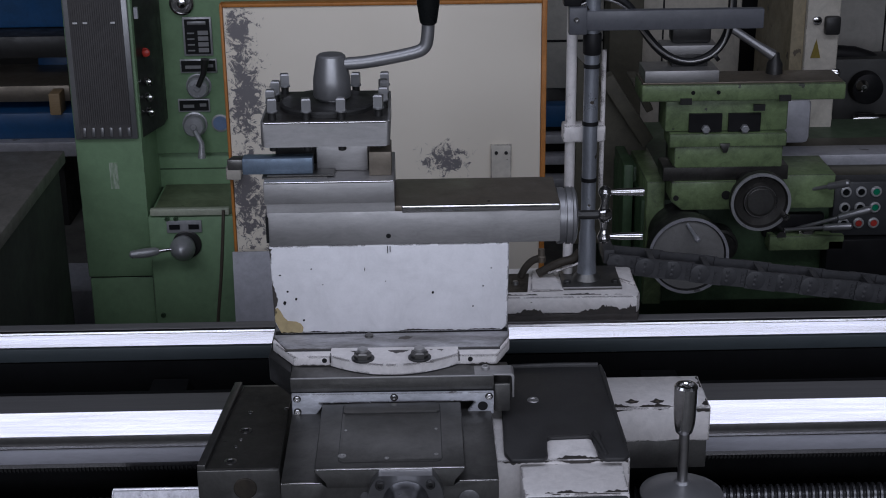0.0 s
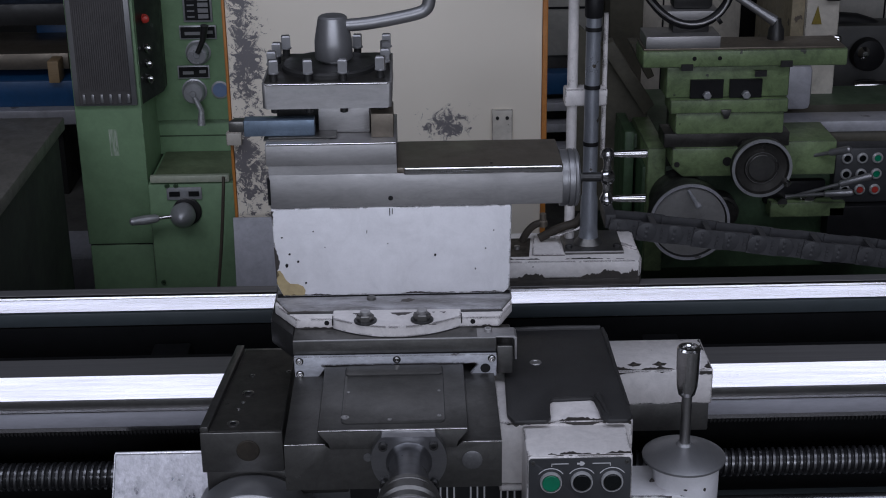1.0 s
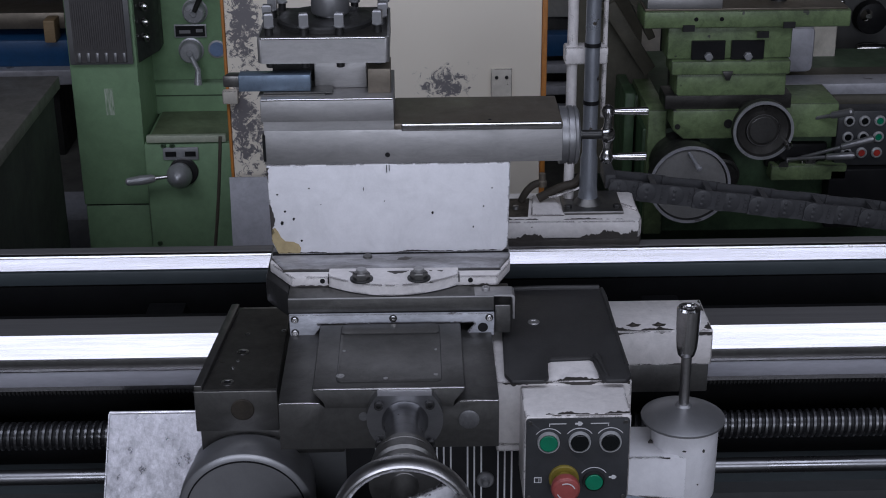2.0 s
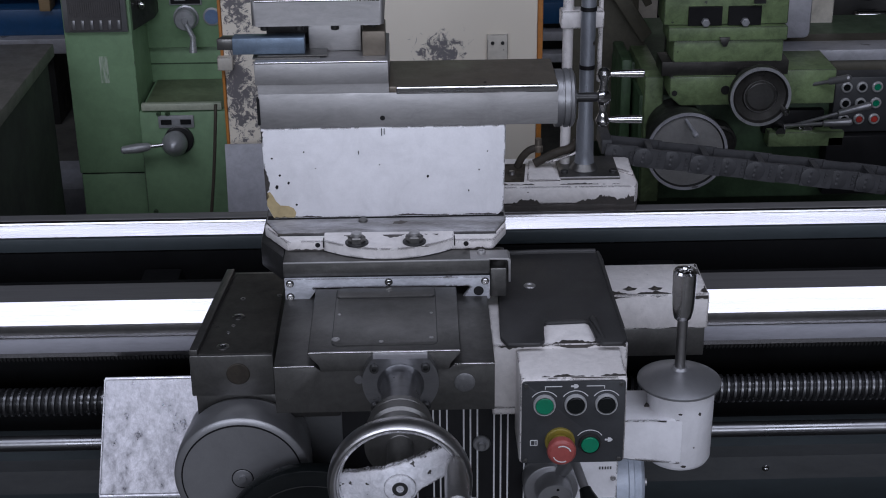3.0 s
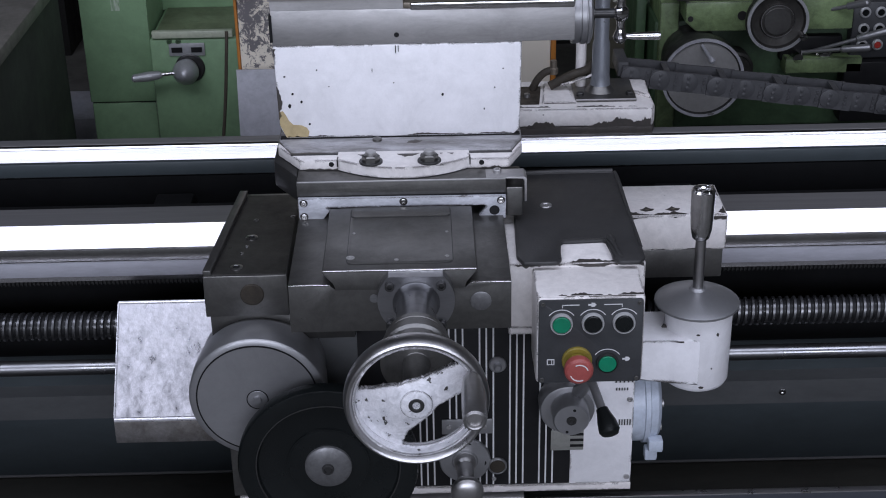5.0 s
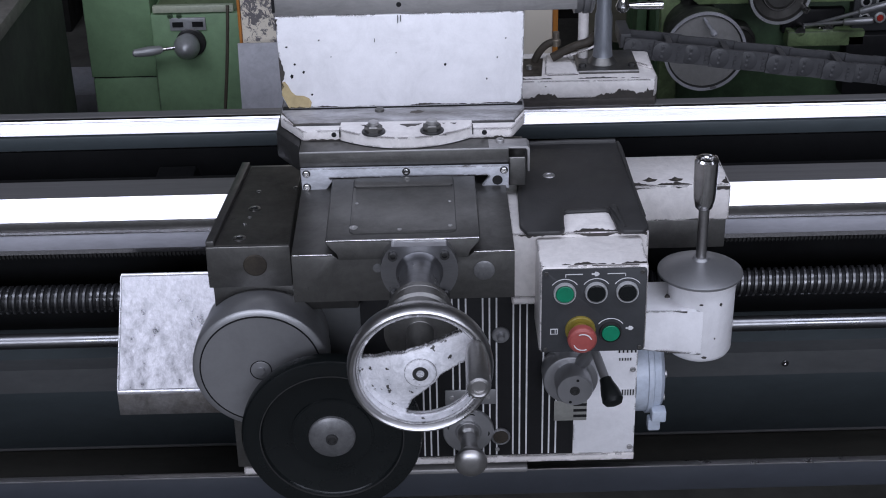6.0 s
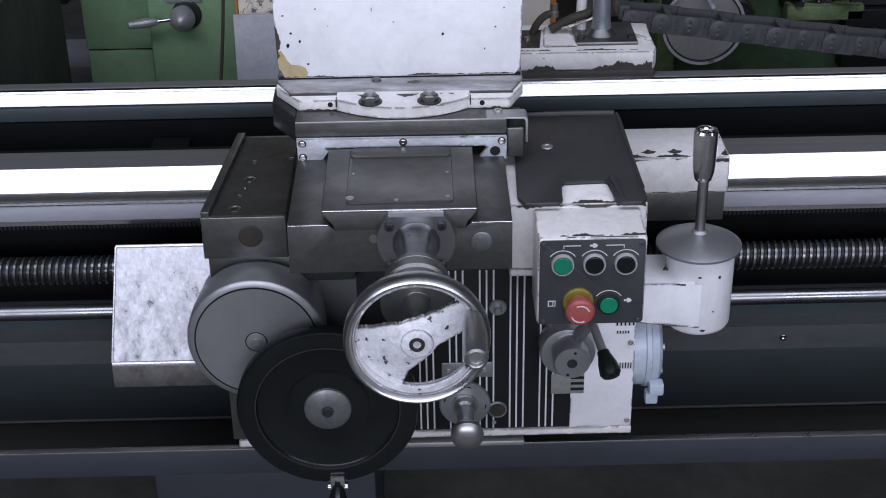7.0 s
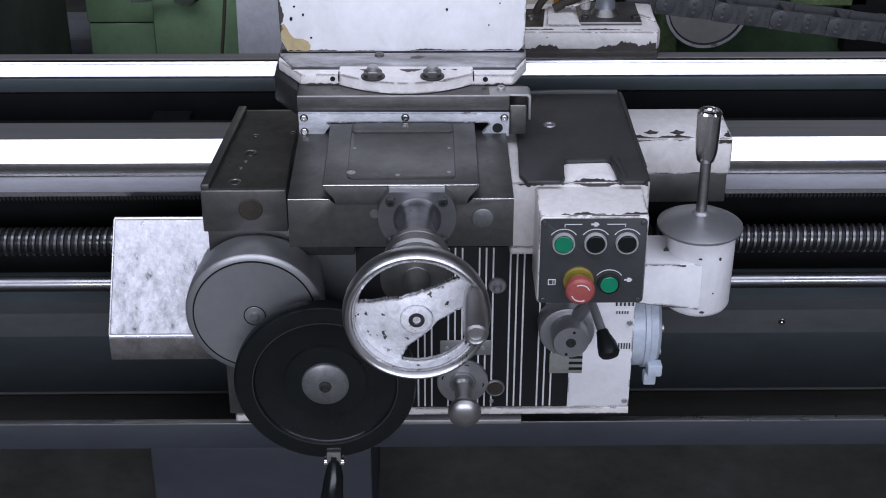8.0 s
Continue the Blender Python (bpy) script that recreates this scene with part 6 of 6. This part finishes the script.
def green_carriage():
    g = thing("green_lathe", (0.95, 2.5, FLOOR), "second green lathe with handwheels and push buttons", "lathe")
    part("bed_beam", box(1.06, 3.0, 2.55, 2.65, 0.398, 0.432, bevel=0.004), GREYSHEET, g, "pale machine way")
    # the shadow below the pale way, built as a dark brownish box
    part("bed_beam", box(1.06, 3.0, 2.56, 2.85, 0.28, 0.397, bevel=0.004), OLIVE, g, "bed side coloured as the brown shadow under the way")
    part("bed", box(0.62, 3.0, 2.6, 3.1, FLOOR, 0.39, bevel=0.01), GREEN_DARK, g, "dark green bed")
    part("table", box(0.632, 1.200, 2.30, 2.43, 0.668, 0.716, bevel=0.006), GREEN_OLD, g, "worn green top slide")
    part("table_top", box(0.635, 1.19, 2.305, 2.43, 0.716, 0.722, bevel=0.001), OXIDE, g)
    for x, z in ((0.755, 0.662), (0.96, 0.642), (1.03, 0.668)):
        t = part("scale_tag", box(x - 0.016, x + 0.016, 2.292, 2.2995, z, z + 0.017, bevel=0), DARK, g)
    mid = part("swivel", box(0.703, 1.048, 2.32, 2.42, 0.576, 0.668, bevel=0.006), GREEN_OLD, g, "green swivel block")
    for x0, x1 in ((0.770, 0.862), (0.880, 0.970)):
        w = part("pocket", box(x0, x1, 2.310, 2.321, 0.578, 0.630, bevel=0), BLACK, mid, "dark recess with a clamp bolt")
        part("pocket_bolt", turned(((x0 + x1) / 2, 2.311, 0.588), (0, -1, 0), [(0, 0.012), (0.015, 0.012), (0.017, 0.009)], 6), ALLOY, w)
    part("mid_lip", box(0.715, 1.045, 2.30, 2.40, 0.536, 0.5755, bevel=0.004), GREEN_OLD, g)
    part("cross_block", box(0.732, 1.038, 2.31, 2.42, 0.473, 0.5358, bevel=0.004), GREEN_OLD, g)
    part("dark_band", box(0.705, 1.06, 2.32, 2.42, 0.432, 0.4728, bevel=0.002), IRON_TOP, g)
    part("saddle_face", prism([(0.728, 0.432), (1.05, 0.432), (1.05, 0.347), (0.76, 0.347), (0.728, 0.375)], "y", 2.31, 2.42, bevel=0.004), GREEN_OLD, g, "green saddle face")
    part("right_face", box(1.052, 1.21, 2.36, 2.55, 0.33, 0.432, bevel=0.004), GREEN_OLD, g)
    part("core", box(0.76, 1.03, 2.42, 2.62, 0.34, 0.668, bevel=0.01), DARK, g)
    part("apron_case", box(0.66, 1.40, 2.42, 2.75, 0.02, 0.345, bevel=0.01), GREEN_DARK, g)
    ax = (0, -1, 0)
    part("left_bracket", box(0.672, 0.728, 2.40, 2.75, 0.02, 0.405, bevel=0.006), GREEN_OLD, g, "green bracket")
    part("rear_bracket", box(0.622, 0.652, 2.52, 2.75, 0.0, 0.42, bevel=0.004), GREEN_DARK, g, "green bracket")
    part("oil_boss", turned((0.885, 2.31, 0.392), ax, [(0, 0.013), (0.003, 0.013), (0.003, 0.007)], 18), DARK, g)
    part("oil_boss", turned((0.742, 2.31, 0.385), ax, [(0, 0.008), (0.003, 0.008)], 14), DARK, g)
    part("clamp_spout", prism([(0.855, 0.548), (0.885, 0.548), (0.877, 0.522), (0.866, 0.522)], "y", 2.292, 2.301, bevel=0.001), IRON, g)
    for x in (0.775, 0.845):
        part("oil_hole", turned((x, 2.30, 0.694), ax, [(0, 0.006), (0.001, 0.006)], 12), BLACK, g)
    part("low_ledge", box(1.03, 1.25, 2.36, 2.42, 0.20, 0.245, bevel=0.004), GREEN_OLD, g)
    wh = part("handwheel", turned((0.945, 2.40, 0.425), ax, [(0, 0.03), (0.16, 0.035), (0.20, 0.06), (0.225, 0.078), (0.232, 0.083), (0.250, 0.083), (0.257, 0.079), (0.257, 0.073), (0.250, 0.069), (0.246, 0.048), (0.252, 0.045), (0.254, 0.020)], 56), IRON_TOP, g, "dull dark grey dished handwheel")
    part("rim", ring((0.945, 2.149, 0.425), ax, 0.0745, 0.0822, 0.0085, 64), ALLOY, wh, "bright rubbed rim")
    part("inner_ring", ring((0.945, 2.152, 0.425), ax, 0.0430, 0.0450, 0.006, 56), SATIN, wh)
    part("centre", turned((0.945, 2.147, 0.425), ax, [(0, 0.038), (0.002, 0.036)], 40), IRON, wh)
    part("grip", turned((1.012, 2.17, 0.388), ax, [(0, 0.006), (0.02, 0.010), (0.05, 0.010), (0.055, 0.006)], 16), CHROME, wh)
    big = part("traverse_wheel", turned((0.766, 2.43, 0.250), ax, [(0, 0.085), (0.10, 0.085), (0.105, 0.095), (0.17, 0.100), (0.175, 0.112), (0.225, 0.113), (0.23, 0.110), (0.23, 0.104), (0.222, 0.101), (0.218, 0.03)], 60), DARK, g, "large dull grey dial wheel")
    part("rim", ring((0.766, 2.2045, 0.250), ax, 0.1050, 0.1130, 0.006, 80), GREYSHEET, big, "bright rubbed rim")
    part("face", turned((0.766, 2.2072, 0.250), ax, [(0, 0.101), (0.001, 0.101), (0.004, 0.060), (0.005, 0.02)], 64), DIAL_FACE, big, "dark brushed metal face")
    part("grip", turned((0.758, 2.20, 0.345), (0.30, -0.85, -0.42), [(0, 0.004), (0.05, 0.006), (0.056, 0.0085), (0.066, 0.0085), (0.070, 0.005)], 16), GREYSHEET, big)
    part("rear_gear", turned((0.885, 2.40, 0.225), ax, [(0, 0.05), (0.06, 0.05), (0.062, 0.042), (0.07, 0.04)], 32), IRON_TOP, g, "round dark gear cover")
    pan = part("button_panel", box(1.215, 1.40, 2.38, 2.45, 0.235, 0.402, bevel=0.006), PANEL, g, "dark push-button panel")
    for i in range(3):
        for j in range(3):
            colour = RED if (j == 2 and i > 0) else (GREEN_BTN if i == 2 else BLACK_DISC)
            bt = part("button", turned((1.248 + i * 0.044, 2.381, 0.372 - j * 0.048), ax, [(0, 0.016), (0.006, 0.016), (0.009, 0.013), (0.009, 0.0105), (0.004, 0.010)], 24), BEZEL, pan)
            part("button_cap", turned((1.248 + i * 0.044, 2.376, 0.372 - j * 0.048), ax, [(0, 0.0098), (0.003, 0.009)], 20), colour, bt)
    box2 = part("lower_box", box(1.20, 1.40, 2.36, 2.45, 0.05, 0.232, bevel=0.006), BLACK, g)
    for p, q in (((1.10, 2.40, 0.366), (1.232, 2.30, 0.425)), ((1.085, 2.40, 0.245), (1.30, 2.30, 0.345)), ((1.06, 2.40, 0.25), (1.25, 2.30, 0.295))):
        v = Vector(q) - Vector(p)
        part("lever", turned(p, v, [(0, 0.0055), (v.length * 0.62, 0.0055), (v.length * 0.64, 0.010), (v.length * 0.97, 0.011), (v.length, 0.007)], 14), DULL, g, "steel control lever")
    part("lever_hub", turned((1.065, 2.42, 0.245), ax, [(0, 0.02), (0.04, 0.02), (0.06, 0.014)], 20), CHROME, g)
    part("lever_hub", turned((1.145, 2.42, 0.245), ax, [(0, 0.024), (0.04, 0.024), (0.05, 0.014), (0.05, 0.008)], 20), CHROME, g)
    part("gear_recess", box(1.02, 1.20, 2.40, 2.43, 0.225, 0.30, bevel=0.01), BLACK, g)
    post = part("tool_holder", box(0.69, 0.845, 2.34, 2.42, 0.792, 0.818, bevel=0.003), STEEL, g)
    part("tool_holder_core", box(0.72, 0.82, 2.35, 2.42, 0.756, 0.792, bevel=0.002), DARK, g)
    part("tool_pad", box(0.640, 0.845, 2.302, 2.42, 0.7225, 0.756, bevel=0.002), STEEL, g)
    part("upper_block", box(0.72, 0.83, 2.36, 2.42, 0.818, 0.87, bevel=0.01), DARK, g)
    part("arm", tube([(0.90, 2.42, 0.845), (0.97, 2.41, 0.80), (1.015, 2.40, 0.772)], [0.012, 0.012, 0.016], 14), DULL, g)
    part("arm_post", turned((1.02, 2.40, 0.72), (0, 0, 1), [(0, 0.024), (0.03, 0.022), (0.045, 0.014), (0.06, 0.012)], 16), DARK, g)
    part("tail_casting", box(1.10, 1.21, 2.66, 2.9, 0.432, 0.575, bevel=0.02), GREYSHEET, g, "grey tail casting")
    pb = thing("perforated_guard", (0.58, 2.45, 0.2), "dark sloping guard of the second lathe", "guard")
    part("sheet", prism([(0.50, 0.70), (0.60, 0.60), (0.72, 0.44), (0.70, 0.10), (0.50, 0.10)], "y", 2.72, 2.735), OLIVE, pb)
    part("strut", prism([(0.56, 0.64), (0.60, 0.66), (0.73, 0.46), (0.70, 0.43)], "y", 2.66, 2.715, bevel=0.003), OLIVE, pb)
    part("strut", prism([(0.645, 0.66), (0.675, 0.66), (0.72, 0.56), (0.70, 0.55)], "y", 2.62, 2.70, bevel=0.003), OLIVE, pb)


def background():
    c = thing("cream_cabinet", (1.3, 3.1, FLOOR), "cream switch cabinet with a warning triangle", "cabinet")
    part("case", box(1.262, 1.372, 3.0, 3.5, FLOOR, 1.6, bevel=0.008), CREAM, c)
    # side strip of the cabinet, shaded by its paint colour
    part("door_edge", box(1.218, 1.2615, 3.01, 3.5, FLOOR, 1.6, bevel=0.004), CREAM_SHADE, c, "brownish cabinet edge with shade in its paint")
    part("warning_triangle", prism([(1.283, 0.622), (1.315, 0.622), (1.299, 0.682)], "y", 2.996, 2.9995), YELLOW, c, "yellow warning triangle")
    handle = part("handle", turned((1.338, 2.999, 0.572), (0.25, -0.9, 0.2), [(0, 0.012), (0.03, 0.010), (0.05, 0.016), (0.06, 0.015), (0.064, 0.008)], 20), CHROME, c)
    part("latch", turned((1.320, 2.999, 0.560), (0, -1, 0), [(0, 0.014), (0.010, 0.012)], 16), DARK, handle)
    part("switch", box(1.318, 1.368, 2.972, 2.9995, 0.70, 0.76, bevel=0.008), DARK, c)
    part("lock", turned((1.295, 2.999, 0.745), (0, -1, 0), [(0, 0.014), (0.012, 0.014), (0.014, 0.009)], 18), CHROME, c)
    w = thing("grey_cabinet", (0.75, 3.6, FLOOR), "pale grey steel cabinet far behind the machines", "cabinet")
    part("case", box(0.36, 0.69, 3.6, 4.0, 0.38, 1.6, bevel=0.006), GREYCAB, w)
    part("door_gap", box(0.362, 0.688, 3.596, 3.6005, 0.553, 0.561, bevel=0), BLACK, w)
    part("plinth", box(0.38, 0.69, 3.62, 4.0, FLOOR, 0.3795, bevel=0.004), DARK, w)
    o = thing("olive_column", (0.75, 3.5, FLOOR), "dusty olive steel column behind the machines", "column")
    part("shaft", box(0.692, 0.812, 3.46, 3.9, FLOOR, 1.6, bevel=0.006), OLIVE, o)
    v = thing("cream_locker", (1.0, 3.7, FLOOR), "pale cream locker far behind the machines", "locker")
    part("case", box(0.822, 1.192, 3.62, 4.0, FLOOR, 1.6, bevel=0.006), CREAM, v)
    part("door_gap", box(0.905, 0.911, 3.616, 3.6205, 0.2, 1.6, bevel=0), BLACK, v)
    e = thing("dark_drill", (1.3, 3.7, FLOOR), "dark machine column with a slanted bar", "machine")
    part("column", box(1.20, 1.42, 3.75, 4.1, FLOOR, 1.6, bevel=0.01), BLACK, e)
    part("bar", tube([(1.285, 3.7, 0.40), (1.325, 3.7, 0.80)], 0.014, 12), GREY_PAINT, e)
    part("table", box(1.205, 1.30, 3.6, 3.75, 0.30, 0.345, bevel=0.004), DARK, e)
    x = thing("grey_locker", (1.7, 4.2, FLOOR), "dull grey locker by the far wall", "locker")
    part("case", box(1.53, 2.3, 4.2, 4.6, FLOOR, 1.6, bevel=0.006), GREYCAB, x)
    part("door_gap", box(1.90, 1.906, 4.196, 4.2005, 0.0, 1.6, bevel=0), BLACK, x)
    r = thing("pallet_rack", (0.6, 3.4, FLOOR), "rack with pale rails and a blue crate", "rack")
    for z in (0.04, 0.125, 0.205):
        part("rail", box(0.40, 0.80, 3.48, 3.55, z, z + 0.032, bevel=0.003), GREYSHEET, r)
    part("crate", box(0.42, 0.80, 3.5, 3.58, 0.262, 0.34, bevel=0.004), BLUE, r, "blue plastic crate")
    for x in (0.42, 0.79):
        part("upright", box(x, x + 0.02, 3.55, 3.59, FLOOR, 0.5, bevel=0.002), DARK, r)
    d = thing("dark_machine", (1.6, 3.6, FLOOR), "dark machine with shiny fittings", "machine")
    part("body", box(1.42, 2.4, 3.5, 3.62, FLOOR, 0.50, bevel=0.02), DARKBROWN, d)
    part("hood", tube([(1.42, 3.55, 0.44), (1.50, 3.55, 0.51), (1.62, 3.55, 0.50), (1.72, 3.55, 0.44)], 0.03, 14, 1), BLACK, d)
    part("head", turned((1.62, 3.48, 0.40), (0, -1, 0), [(0, 0.06), (0.04, 0.055), (0.05, 0.03)], 32), BLACK, d)
    part("fitting", turned((1.56, 3.40, 0.30), (1, 0, 0), [(0, 0.02), (0.02, 0.026), (0.12, 0.026), (0.14, 0.015)], 20), CHROME, d)
    part("fitting", turned((1.565, 3.36, 0.44), (0, -1, 0), [(0, 0.016), (0.03, 0.022), (0.05, 0.01)], 20), CHROME, d)
    part("rail", box(1.42, 2.4, 3.44, 3.5, 0.24, 0.265, bevel=0.003), CHROME, d)


GREYCAB = surface("pale_grey_cabinet", (0.50, 0.485, 0.45), (0.42, 0.405, 0.37), 0.5, 0, 3, (1, 1, 1), 0.1, 60)
green_headstock()
grey_bench()
green_carriage()
background()


def pale_carton():
    b = thing("pale_carton", (-1.06, 2.7, FLOOR), "pale worn carton behind the switch column", "carton")
    part("box", box(-1.16, -0.95, 2.60, 2.85, FLOOR, 0.015, bevel=0.003), GREYSHEET, b)
    part("flap", prism([(2.60, 0.0155), (2.72, 0.0155), (2.70, 0.040), (2.695, 0.040)], "x", -1.155, -0.955), GREYSHEET, b)


pale_carton()
